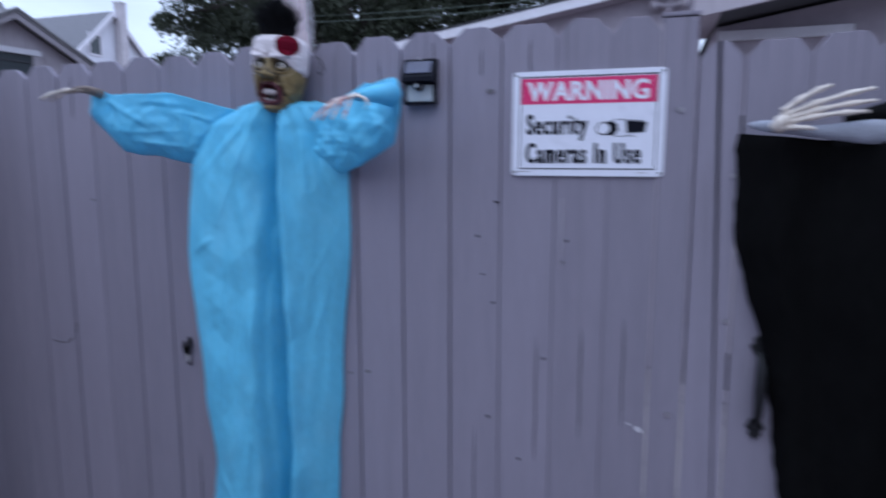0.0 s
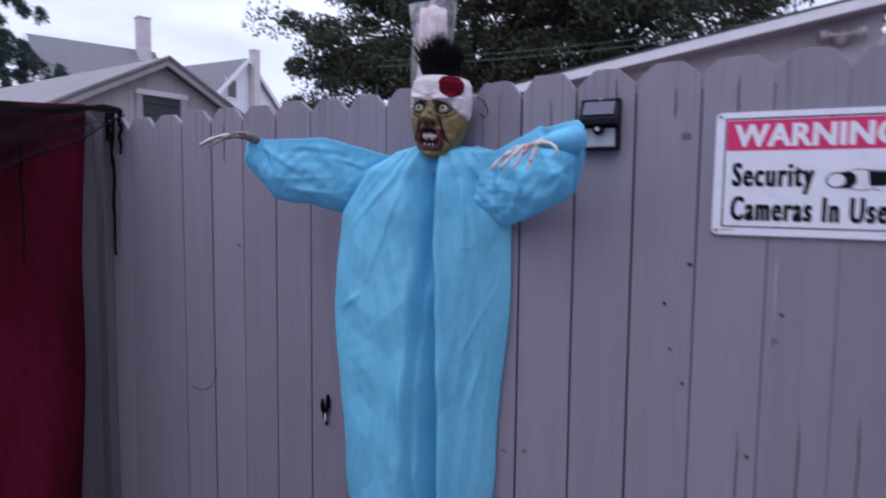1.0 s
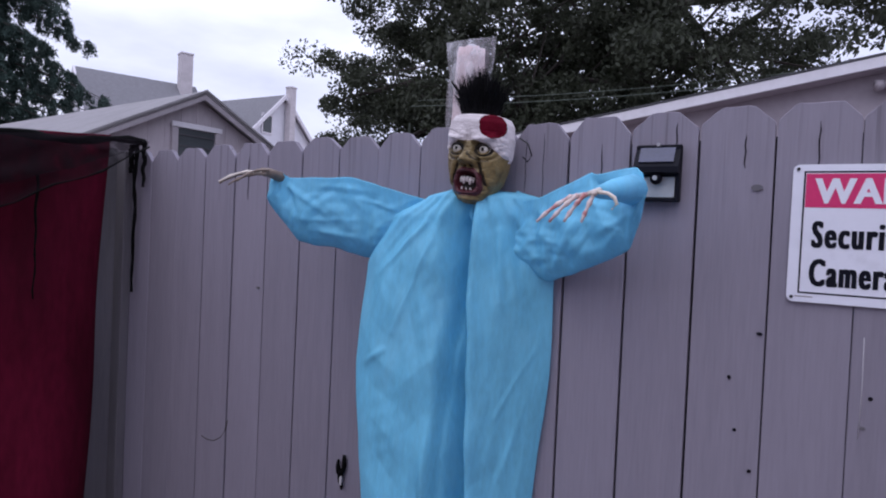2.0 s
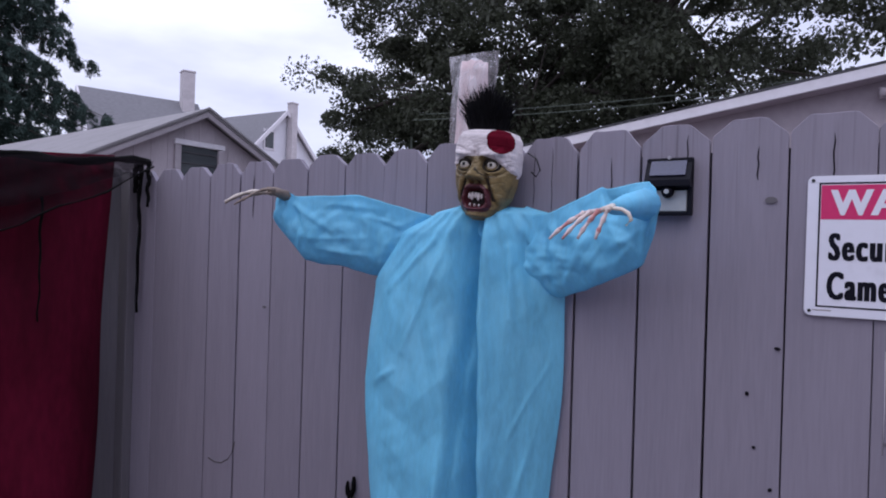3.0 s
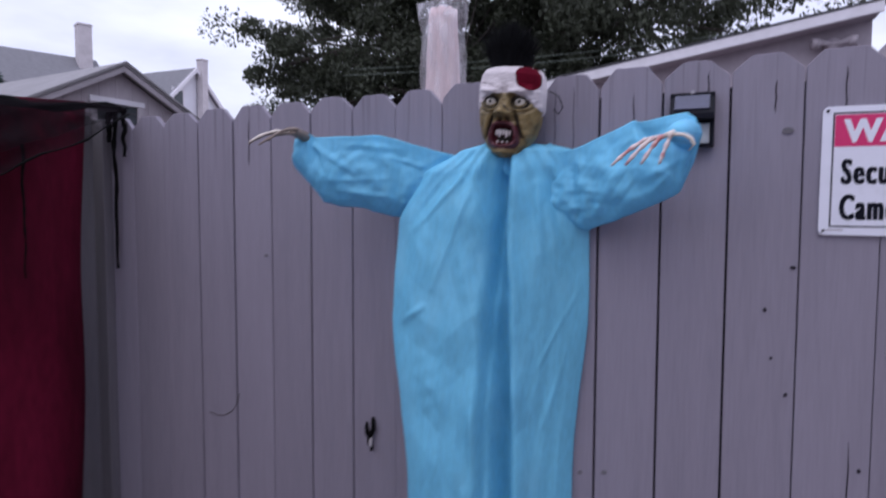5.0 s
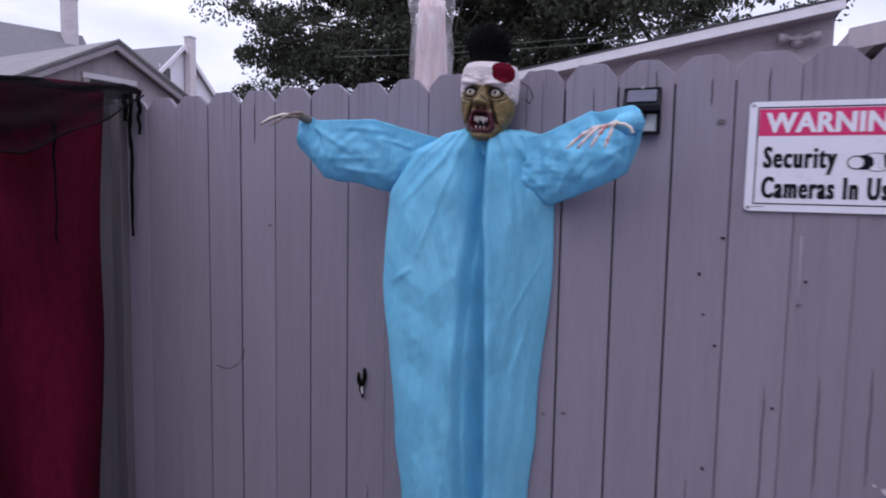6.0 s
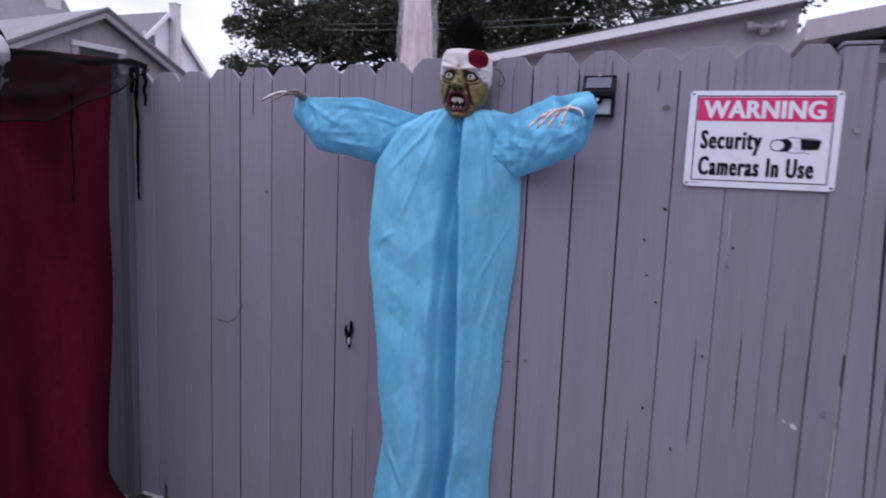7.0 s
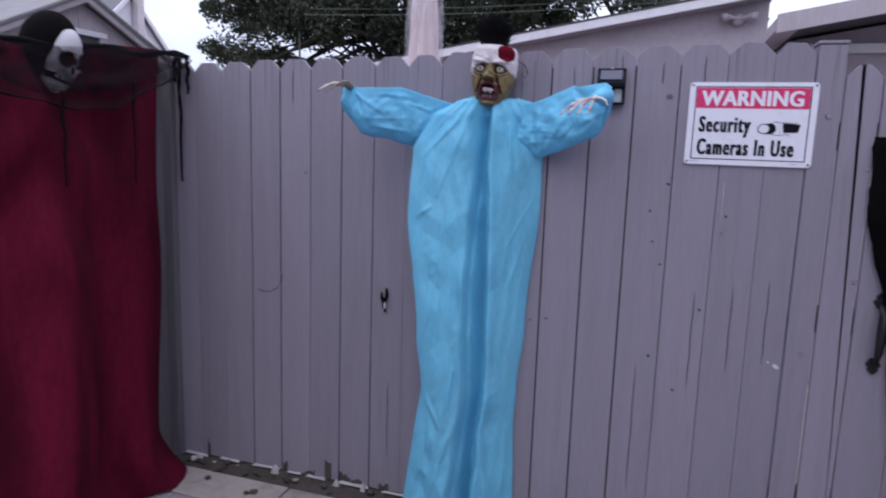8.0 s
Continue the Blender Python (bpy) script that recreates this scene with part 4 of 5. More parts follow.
def blue_prop():
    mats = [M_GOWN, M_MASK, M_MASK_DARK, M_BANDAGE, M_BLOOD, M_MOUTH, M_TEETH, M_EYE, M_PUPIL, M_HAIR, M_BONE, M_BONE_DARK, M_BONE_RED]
    bm = bmesh.new()
    gown_body(bm, 0)
    panel_sleeve(bm, [(-1.800, 2.03, 1.590), (-1.885, 2.015, 1.606), (-1.970, 1.968, 1.630), (-2.037, 1.928, 1.651), (-2.092, 1.895, 1.651), (-2.150, 1.865, 1.646), (-2.187, 1.847, 1.645), (-2.194, 1.832, 1.655), (-2.213, 1.826, 1.655)],
                 [(-1.930, 2.02, 1.480), (-2.012, 2.005, 1.446), (-2.053, 1.978, 1.454), (-2.102, 1.948, 1.472), (-2.152, 1.915, 1.477), (-2.183, 1.885, 1.487), (-2.194, 1.873, 1.508), (-2.242, 1.838, 1.578), (-2.230, 1.828, 1.630)],
                 0.034, 0, 1.0, [(-2.20, 1.635, -2.10, 1.560, 0.006, 0.008), (-2.185, 1.61, -2.165, 1.56, -0.007, 0.007), (-2.15, 1.54, -2.03, 1.545, 0.004, 0.007), (-2.13, 1.515, -2.02, 1.50, 0.005, 0.007),
                                 (-2.01, 1.47, -1.95, 1.60, 0.006, 0.009), (-2.03, 1.60, -1.95, 1.575, 0.005, 0.006), (-2.12, 1.63, -2.00, 1.62, 0.004, 0.008)])
    panel_sleeve(bm, [(-1.690, 2.045, 1.585), (-1.615, 2.025, 1.606), (-1.558, 2.002, 1.619), (-1.446, 1.957, 1.662), (-1.429, 1.946, 1.657), (-1.335, 1.886, 1.664), (-1.318, 1.866, 1.650), (-1.309, 1.852, 1.612)],
                 [(-1.625, 2.045, 1.445), (-1.557, 2.038, 1.421), (-1.499, 2.008, 1.441), (-1.442, 1.977, 1.463), (-1.360, 1.926, 1.497), (-1.344, 1.906, 1.509), (-1.319, 1.874, 1.564), (-1.309, 1.852, 1.604)],
                 0.036, 0, 9.0, [(-1.340, 1.655, -1.385, 1.600, 0.010, 0.012), (-1.445, 1.650, -1.385, 1.600, -0.006, 0.012), (-1.53, 1.46, -1.47, 1.56, 0.008, 0.010), (-1.50, 1.46, -1.43, 1.53, -0.005, 0.009),
                                 (-1.43, 1.53, -1.33, 1.575, 0.005, 0.008), (-1.58, 1.45, -1.585, 1.58, -0.007, 0.009), (-1.41, 1.49, -1.37, 1.54, 0.005, 0.008)])
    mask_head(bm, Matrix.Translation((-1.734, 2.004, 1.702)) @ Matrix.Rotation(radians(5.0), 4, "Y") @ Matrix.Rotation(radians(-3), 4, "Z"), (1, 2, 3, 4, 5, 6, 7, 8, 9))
    # the bony hand that dangles in front of the sleeve, its wrist in the closed cuff
    tube(bm, [(-1.335, 1.86, 1.618), (-1.345, 1.78, 1.612), (-1.350, 1.70, 1.600)], [0.030, 0.020, 0.011], 12, 0)
    tube(bm, [(-1.350, 1.70, 1.603), (-1.352, 1.685, 1.600), (-1.362, 1.678, 1.596)], [0.006, 0.005, 0.004], 8, 10)
    for base, tip, sag, mi in [((-1.392, 1.682, 1.591), (-1.448, 1.672, 1.547), 0.004, 12), ((-1.380, 1.680, 1.593), (-1.424, 1.668, 1.547), 0.004, 12),
                               ((-1.366, 1.678, 1.595), (-1.398, 1.668, 1.548), 0.004, 12), ((-1.352, 1.678, 1.596), (-1.368, 1.666, 1.548), 0.002, 12)]:
        tube(bm, [(-1.352, 1.690, 1.598), base], [0.0032, 0.0040], 7, 12)
        bone_finger(bm, base, tip, sag, 0.0046, mi)
    tube(bm, [(-1.350, 1.688, 1.600), (-1.330, 1.680, 1.597), (-1.319, 1.679, 1.590), (-1.314, 1.678, 1.580), (-1.322, 1.676, 1.570)], [0.0034, 0.0032, 0.0036, 0.0032, 0.0018], 8, 10)
    # the other hand, seen nearly edge on
    tube(bm, [(-2.205, 1.835, 1.645), (-2.200, 1.79, 1.652), (-2.200, 1.765, 1.652)], [0.014, 0.011, 0.009], 8, 11)
    for dx, dz, ln in [(-0.006, 0.0, 0.0), (0.006, -0.006, 0.015), (0.016, 0.004, 0.03), (-0.016, -0.003, 0.012)]:
        bone_finger(bm, (-2.195 + dx, 1.77, 1.650 + dz), (-2.229 + dx * 1.2, 1.67 + ln, 1.619 + dz), 0.010, 0.0042, 11 if ln > 0.01 else 10)
    # elastic cord at the back of the head
    tube(bm, [(-1.655, 2.06, 1.757), (-1.632, 2.058, 1.742), (-1.622, 2.058, 1.715), (-1.632, 2.058, 1.700), (-1.645, 2.06, 1.712)], 0.0018, 6, 8)
    ob = new("hanging_zombie_prop", mesh_of("hanging_zombie_prop", bm, mats))
    return tagged(ob, "zombie prop in pale blue gown and olive mask on the fence", "halloween prop")


blue_prop()


def gauze_material():
    m = bpy.data.materials.new("black_gauze")
    m.use_nodes = True
    t = m.node_tree
    b = t.nodes["Principled BSDF"]
    b.inputs["Base Color"].default_value = (0.006, 0.004, 0.006, 1)
    b.inputs["Specular IOR Level"].default_value = 0.08
    b.inputs["Roughness"].default_value = 0.9
    tr = t.nodes.new("ShaderNodeBsdfTransparent")
    mix = t.nodes.new("ShaderNodeMixShader")
    tc = t.nodes.new("ShaderNodeTexCoord")
    n = t.nodes.new("ShaderNodeTexNoise")
    n.inputs["Scale"].default_value = 16
    n.inputs["Detail"].default_value = 5
    link(t, tc.outputs["Object"], n.inputs["Vector"])
    rg = t.nodes.new("ShaderNodeMapRange")
    rg.inputs[1].default_value, rg.inputs[2].default_value = 0.35, 0.65
    rg.inputs[3].default_value, rg.inputs[4].default_value = 0.22, 0.62
    link(t, n.outputs[0], rg.inputs[0])
    link(t, rg.outputs[0], mix.inputs[0])
    link(t, tr.outputs[0], mix.inputs[1])
    link(t, b.outputs[0], mix.inputs[2])
    link(t, mix.outputs[0], t.nodes["Material Output"].inputs[0])
    return m


M_GAUZE = gauze_material()


def red_prop():
    bm = bmesh.new()
    # robe, hung along the side fence; s runs from the far edge near the corner toward the yard
    nu, nz = 90, 90
    grid = []
    for j in range(nz + 1):
        z = 1.800 - 1.790 * j / nz
        low = 1 - z / 1.80
        far = 1.99 - 0.075 * low + (0.05 * max(0, low - 0.9) * 10 if low > 0.9 else 0)
        near = 0.72 - 0.10 * low
        row = []
        for i in range(nu + 1):
            u = i / nu
            y = far + (near - far) * u
            bulge = (0.06 + 0.10 * low) * math.sin(math.pi * min(1, u * 1.02)) ** 0.5
            x = -3.17 + bulge + (0.016 + 0.046 * low) * math.sin(u * 15 + 0.9 * math.sin(z * 2) + 1.6 * fold_noise(u * 3, z * 0.8, 7.0)) * min(1, u * 6) + 0.010 * low * math.sin(u * 41 + 2.0 * fold_noise(u * 4, z, 3.0)) * min(1, u * 6) + 0.03 * fold_noise(u * 5, z * 1.6, 2.2)
            flare = max(0.0, low - 0.88) / 0.12
            x += 0.07 * flare * flare * (0.7 + 0.6 * math.sin(u * 23))
            y += 0.035 * flare * flare * (1 - u)
            # swags below the neck
            x += 0.05 * math.exp(-((u - 0.5) / 0.24) ** 2) * math.sin(z * 13 + abs(u - 0.5) * 16) * max(0, 1 - low * 1.7)
            zz = z * (1 - 0.062 * u * (1.3 - 0.3 * u)) + (0.014 if j == 0 else 0) + (0.01 * math.sin(u * 40) if j == nz else 0)
            row.append(bm.verts.new((x, y, zz)))
        grid.append(row)
    for a, c in zip(grid, grid[1:]):
        for i in range(nu):
            f = bm.faces.new((a[i], a[i + 1], c[i + 1], c[i]))
            f.smooth, f.material_index = True, 0
    # gauze shawl over the shoulders, its top edge stretched to the corner
    for layer, (mi, off) in enumerate([(1, 0.050), (1, 0.070)]):
        grid = []
        for j in range(27):
            row = []
            for i in range(51):
                u = i / 50
                y = 2.07 + (0.75 - 2.07) * u
                drop_ = (0.02 + 0.18 * math.sin(math.pi * min(1.0, u * 1.05)) ** 1.0 + 0.03 * fold_noise(u * 9, layer, 1)) * (0.75 + 0.25 * layer)
                top = 1.800 + 0.008 * math.sin(u * 9) - 0.125 * u
                k = j / 26
                x = -3.135 + off + 0.11 * math.sin(math.pi * min(1, u * 1.0)) ** 0.7 * (0.35 + 0.65 * k) + 0.018 * fold_noise(u * 8 + layer * 5, k * 4, 6)
                row.append(bm.verts.new((x, y, top - drop_ * k)))
            grid.append(row)
        for a, c in zip(grid, grid[1:]):
            for i in range(50):
                f = bm.faces.new((a[i], a[i + 1], c[i + 1], c[i]))
                f.smooth, f.material_index = True, mi
        if layer == 1:
            tube(bm, [grid[-1][i].co + Vector((0.004, 0, 0)) for i in range(0, 51, 2)], [0.0028 + 0.0012 * math.sin(i * 1.9) for i in range(26)], 6, 2)
    # rolled top edge and torn strips hanging down
    tube(bm, [(-3.11 + 0.04 * math.sin(math.pi * k / 20), 2.085 - 1.3 * k / 20, 1.80 - 0.125 * k / 20 + 0.008 * math.sin(k * 1.1)) for k in range(21)], [0.012 + 0.004 * math.sin(k * 2.3) for k in range(21)], 8, 2)
    for (x, y, z), ln, w in [((-3.112, 2.055, 1.80), 0.53, 0.008), ((-3.075, 2.060, 1.80), 0.16, 0.009), ((-2.985, 1.66, 1.64), 0.36, 0.0045), ((-2.95, 1.33, 1.58), 0.30, 0.006), ((-3.13, 2.05, 1.79), 0.10, 0.012)]:
        n = 14
        pts = [(x + 0.003 * math.sin(k * 0.9 + x * 40), y + 0.0025 * math.sin(k * 1.3), z - ln * k / n) for k in range(n + 1)]
        tube(bm, pts, [w * (0.7 + 0.5 * abs(math.sin(k * 1.7 + z * 5))) * (1 - 0.45 * k / n) for k in range(n + 1)], 6, 2)
    # hood and skull face, turned along the fence
    SKULL = (-3.13, 1.455, 1.715)
    m = Matrix.Translation(SKULL) @ Matrix.Rotation(radians(100), 4, "Z") @ Matrix.Rotation(radians(20), 4, "X") @ Matrix.Diagonal((1.08, 1.08, 1.16, 1.0))
    first = len(bm.verts)
    bm.verts.ensure_lookup_table()
    ball(bm, (0, 0.014, 0.010), (0.080, 0.088, 0.108), 2, 40, 28)
    # the face is one lump with sunken eyes and nose, cheek bones and a jaw
    nv, nu = 96, 96
    grid = []
    for j in range(nv + 1):
        th = math.pi * j / nv
        row = []
        for i in range(nu):
            ph = math.tau * i / nu
            full = math.sin(th) ** 0.8 if 0 < j < nv else 0.0
            x, y, z = full * math.sin(ph), -full * math.cos(ph), math.cos(th)
            q = abs(x)
            x *= 1.0 - 0.30 * max(0.0, -z) ** 1.2
            d = -0.50 * math.exp(-((q - 0.42) / 0.26) ** 2 - ((z - 0.14) / 0.22) ** 2) + 0.14 * math.exp(-((q - 0.42) / 0.3) ** 2 - ((z - 0.36) / 0.08) ** 2)
            d += 0.16 * math.exp(-((q - 0.60) / 0.16) ** 2 - ((z + 0.12) / 0.10) ** 2) - 0.26 * math.exp(-((q - 0.62) / 0.16) ** 2 - ((z + 0.42) / 0.16) ** 2)
            d += 0.14 * math.exp(-(q / 0.10) ** 2 - ((z - 0.12) / 0.14) ** 2) - 0.26 * math.exp(-(q / 0.11) ** 2 - ((z + 0.14) / 0.10) ** 2) - 0.14 * math.exp(-((z + 0.58) / 0.05) ** 2)
            d *= max(0.0, -y) ** 0.5 if y < 0 else 0.0
            row.append((bm.verts.new((0.062 * x, -0.026 + 0.068 * (y - d), -0.008 + 0.098 * z)), q, y, z))
        grid.append(row)
    for ra, rb in zip(grid, grid[1:]):
        for i in range(nu):
            f = bm.faces.new((ra[i][0], rb[i][0], rb[(i + 1) % nu][0], ra[(i + 1) % nu][0]))
            _, q, y, z = ra[i]
            er = math.hypot((q - 0.43) / 0.33, (z - 0.15) / 0.25)
            black = er < 0.55 or (q / 0.12) ** 2 + ((z + 0.13) / 0.10) ** 2 < 1 or (abs(z + 0.545 - 0.10 * q) < 0.045 and q < 0.85) or (q > 0.62 and abs(z + 0.42) < 0.10)
            lines = q < 0.7 and abs(z + 0.545) < 0.19 and tri_wave(q / 0.17) < 0.16
            f.smooth = True
            f.material_index = 3 if y > -0.1 else (2 if black or lines else (4 if er < 1.0 else 3))
    # cowl gathered under the jaw
    ball(bm, (0, 0.050, -0.118), (0.13, 0.085, 0.055), 2, 24, 14)
    bm.verts.ensure_lookup_table()
    for v in bm.verts[first:]:
        v.co = m @ v.co
        v.co.x = max(v.co.x, -3.175)  # pressed flat against the side fence
    ob = new("hanging_skull_prop", mesh_of("hanging_skull_prop", bm, [M_RED, M_GAUZE, M_BLACK_CLOTH, M_SKULL, M_HOLLOW]))
    return tagged(ob, "skull-faced prop in wine red robe and black gauze on fence", "halloween prop")


red_prop()


def black_prop():
    bm = bmesh.new()
    nu, nz = 60, 80
    grid = []
    for j in range(nz + 1):
        z = 1.52 - 1.47 * j / nz
        low = 1 - z / 1.52
        x0 = -0.530 + 0.235 * low - 0.03 * math.sin(math.pi * min(1, low * 3)) + 0.012 * fold_noise(1.0, z * 9, 2.0) + 0.006 * fold_noise(4.0, z * 30, 2.0)
        x1 = 0.36 - 0.1 * low
        row = []
        for i in range(nu + 1):
            u = i / nu
            y = 2.06 - 0.115 * math.sin(math.pi * u) ** 0.5 - min(1, math.sin(math.pi * u) * 3) * (0.018 * math.sin(u * 30 + 1.6 * math.sin(z * 3)) + 0.026 * fold_noise(u * 6, z * 2, 5.5))
            row.append(bm.verts.new((x0 + (x1 - x0) * u, y, z - (0.035 * math.sin(math.pi * u) if j == 0 else 0))))
        grid.append(row)
    for a, c in zip(grid, grid[1:]):
        for i in range(nu):
            f = bm.faces.new((a[i], c[i], c[i + 1], a[i + 1]))
            f.smooth, f.material_index = True, 0
    # frayed white cloth over the top edge and a black sleeve behind it
    sleeve(bm, [(-0.522, 1.95, 1.534, 0.005, 0.006), (-0.485, 1.945, 1.531, 0.013, 0.012), (-0.43, 1.942, 1.521, 0.010, 0.012), (-0.36, 1.942, 1.517, 0.017, 0.014), (-0.29, 1.945, 1.516, 0.026, 0.016), (-0.2, 1.95, 1.516, 0.022, 0.02), (-0.1, 1.96, 1.53, 0.03, 0.03)], 1, 4.0, 14, 6, 0.006)
    sleeve(bm, [(-0.33, 1.985, 1.545, 0.010, 0.02), (-0.24, 1.98, 1.555, 0.03, 0.03), (0.0, 1.985, 1.60, 0.06, 0.05), (0.15, 1.99, 1.62, 0.05, 0.05)], 0, 6.0, 14, 6, 0.006)
    # bony fingers spread over the sleeve
    tube(bm, [(-0.475, 1.93, 1.522), (-0.462, 1.925, 1.540), (-0.452, 1.92, 1.548)], [0.014, 0.015, 0.011], 8, 2)
    for (tx, tz), bz in zip([(-0.375, 1.612), (-0.297, 1.603), (-0.292, 1.578), (-0.305, 1.556)], [1.560, 1.550, 1.542, 1.534]):
        bone_finger(bm, (-0.462, 1.925, bz), (tx, 1.915, tz), 0.006, 0.0075, 2)
    bone_finger(bm, (-0.462, 1.925, 1.525), (-0.40, 1.912, 1.522), 0.003, 0.007, 2)
    ball(bm, (0.02, 1.95, 1.66), (0.09, 0.09, 0.12), 0, 20, 14)
    ob = new("hanging_black_prop", mesh_of("hanging_black_prop", bm, [M_BLACK_CLOTH, M_SHEER, M_BONE]))
    return tagged(ob, "black robed prop with pale bony fingers, hung on the gate", "halloween prop")


black_prop()

# ---- closed umbrella in its clear cover, behind the fence ----
umb = thing("closed_umbrella", pose(-2.472, 3.32, 0), "closed beige patio umbrella in clear plastic cover behind the fence", "umbrella")
b = bmesh.new()
rings = []
for j in range(40):
    z = 0.55 + (2.40 - 0.55) * j / 39
    rad = 0.082 + 0.014 * math.sin(j * 0.32) - 0.022 * max(0, (z - 2.2) / 0.2)
    rings.append([b.verts.new((rad * (1 + 0.16 * math.sin(a * 8 + 0.6 * math.sin(z * 5)) + 0.06 * fold_noise(a * 2, z * 4, 1)) * math.cos(a),
                               rad * (1 + 0.16 * math.sin(a * 8 + 0.6 * math.sin(z * 5))) * math.sin(a), z)) for a in [k * math.tau / 48 for k in range(48)]])
for ra, rb in zip(rings, rings[1:]):
    for k in range(48):
        b.faces.new((ra[k], ra[(k + 1) % 48], rb[(k + 1) % 48], rb[k]))
b.faces.new(rings[-1])
part("canopy", b, M_UMBRELLA, umb, "folded beige canopy", smooth=True)
b = bmesh.new()
tube(b, [(0, 0, 0), (0, 0, 2.42)], 0.02, 10)
part("pole", b, M_WHITE_TRIM, umb)
b = bmesh.new()
tube(b, [(0, 0, 0), (0, 0, 0.05), (0, 0, 0.08), (0, 0, 0.3)], [0.22, 0.22, 0.05, 0.03], 20)
part("foot", b, M_IRON, umb, "dark round base")


def clear_cover_material():
    m = bpy.data.materials.new("clear_plastic_film")
    m.use_nodes = True
    t = m.node_tree
    bs = t.nodes["Principled BSDF"]
    bs.inputs["Base Color"].default_value = (0.72, 0.70, 0.74, 1)
    bs.inputs["Roughness"].default_value = 0.22
    tr = t.nodes.new("ShaderNodeBsdfTransparent")
    mix = t.nodes.new("ShaderNodeMixShader")
    tc = t.nodes.new("ShaderNodeTexCoord")
    mp = t.nodes.new("ShaderNodeMapping")
    mp.inputs["Scale"].default_value = (28, 28, 5)
    n = t.nodes.new("ShaderNodeTexNoise")
    n.inputs["Scale"].default_value = 1.0
    n.inputs["Detail"].default_value = 5
    link(t, tc.outputs["Object"], mp.inputs[0])
    link(t, mp.outputs[0], n.inputs["Vector"])
    rg = t.nodes.new("ShaderNodeMapRange")
    rg.inputs[1].default_value, rg.inputs[2].default_value = 0.42, 0.66
    rg.inputs[3].default_value, rg.inputs[4].default_value = 0.10, 0.38
    link(t, n.outputs[0], rg.inputs[0])
    link(t, rg.outputs[0], mix.inputs[0])
    link(t, tr.outputs[0], mix.inputs[1])
    link(t, bs.outputs[0], mix.inputs[2])
    link(t, mix.outputs[0], t.nodes["Material Output"].inputs[0])
    return m


b = bmesh.new()
rings = []
for j in range(44):
    z = 0.6 + (2.445 - 0.6) * j / 43
    flat = max(0.0, (z - 2.30) / 0.145)
    rx = 0.112 + 0.020 * flat + 0.008 * fold_noise(1.0, z * 3, 2) - 0.012 * math.exp(-((z - 2.27) / 0.05) ** 2)
    ry = 0.100 * (1 - 0.88 * flat)
    rings.append([b.verts.new((rx * math.cos(a) * (1 + 0.08 * fold_noise(math.cos(a) * 2, math.sin(a) * 2, z * 5)), ry * math.sin(a) * (1 + 0.1 * fold_noise(math.cos(a) * 2 + 5, math.sin(a) * 2, z * 5)), z)) for a in [k * math.tau / 32 for k in range(32)]])
for ra, rb in zip(rings, rings[1:]):
    for k in range(32):
        b.faces.new((ra[k], ra[(k + 1) % 32], rb[(k + 1) % 32], rb[k]))
b.faces.new(rings[-1])
part("cover", b, clear_cover_material(), umb, "crumpled clear plastic cover", smooth=True)

# ---- garage behind the fence ----
K = 0.161                    # rise of its low roof


def rake_z(x):
    return 2.318 + K * (x + 2.2)


garage = thing("garage", pose(0, 0, 0), "tan garage with white-trimmed low roof behind the fence", "garage")
GX0, GX1 = -7.0, -0.43
b = bmesh.new()
prism(b, [(GX0, 0), (GX1 - 0.03, 0), (GX1 - 0.03, rake_z(GX1 - 0.03) + 0.01), (GX0, rake_z(GX0) + 0.01)], 5.03, 9.0)
part("wall", b, M_STUCCO, garage)
b = bmesh.new()
prism(b, [(GX0, rake_z(GX0)), (GX1, rake_z(GX1)), (GX1, rake_z(GX1) + 0.060), (GX0, rake_z(GX0) + 0.060)], 4.88, 4.905)
part("fascia", b, M_WHITE_TRIM, garage, "white painted fascia board")
b = bmesh.new()
prism(b, [(GX0, rake_z(GX0) + 0.063), (GX1 + 0.03, rake_z(GX1 + 0.03) + 0.063), (GX1 + 0.03, rake_z(GX1 + 0.03) + 0.075), (GX0, rake_z(GX0) + 0.075)], 4.875, 9.2)
part("roof", b, M_ROOF_DARK, garage, "dark roof edge")
b = bmesh.new()
prism(b, [(GX0, rake_z(GX0) - 0.004), (GX1 - 0.02, rake_z(GX1 - 0.02) - 0.004), (GX1 - 0.02, rake_z(GX1 - 0.02) + 0.02), (GX0, rake_z(GX0) + 0.02)], 4.91, 5.028)
part("soffit", b, M_STUCCO, garage)
floodlight = thing("floodlight", pose(-0.66, 5.028, 2.455), "tan painted twin floodlight bracket on the garage wall", "floodlight")
b = bmesh.new()
tube(b, [(0, 0, 0), (0, -0.03, 0), (0, -0.06, -0.01)], [0.045, 0.045, 0.02], 14)
part("mount", b, M_STUCCO, floodlight)
for s in (-1, 1):
    b = bmesh.new()
    tube(b, [(0, -0.05, 0.0), (s * 0.05, -0.06, 0.012), (s * 0.08, -0.065, 0.014)], [0.014, 0.014, 0.026], 10)
    tube(b, [(s * 0.08, -0.065, 0.014), (s * 0.115, -0.075, 0.010)], [0.028, 0.034], 12)
    part("lamp_head", b, M_STUCCO, floodlight)

annex = thing("garage_annex", pose(0, 0, 0), "low tan annex with pale fascia and white door frame behind gate", "building")


def annex_z(x):
    return 2.172 + 0.172 * (x + 0.6)


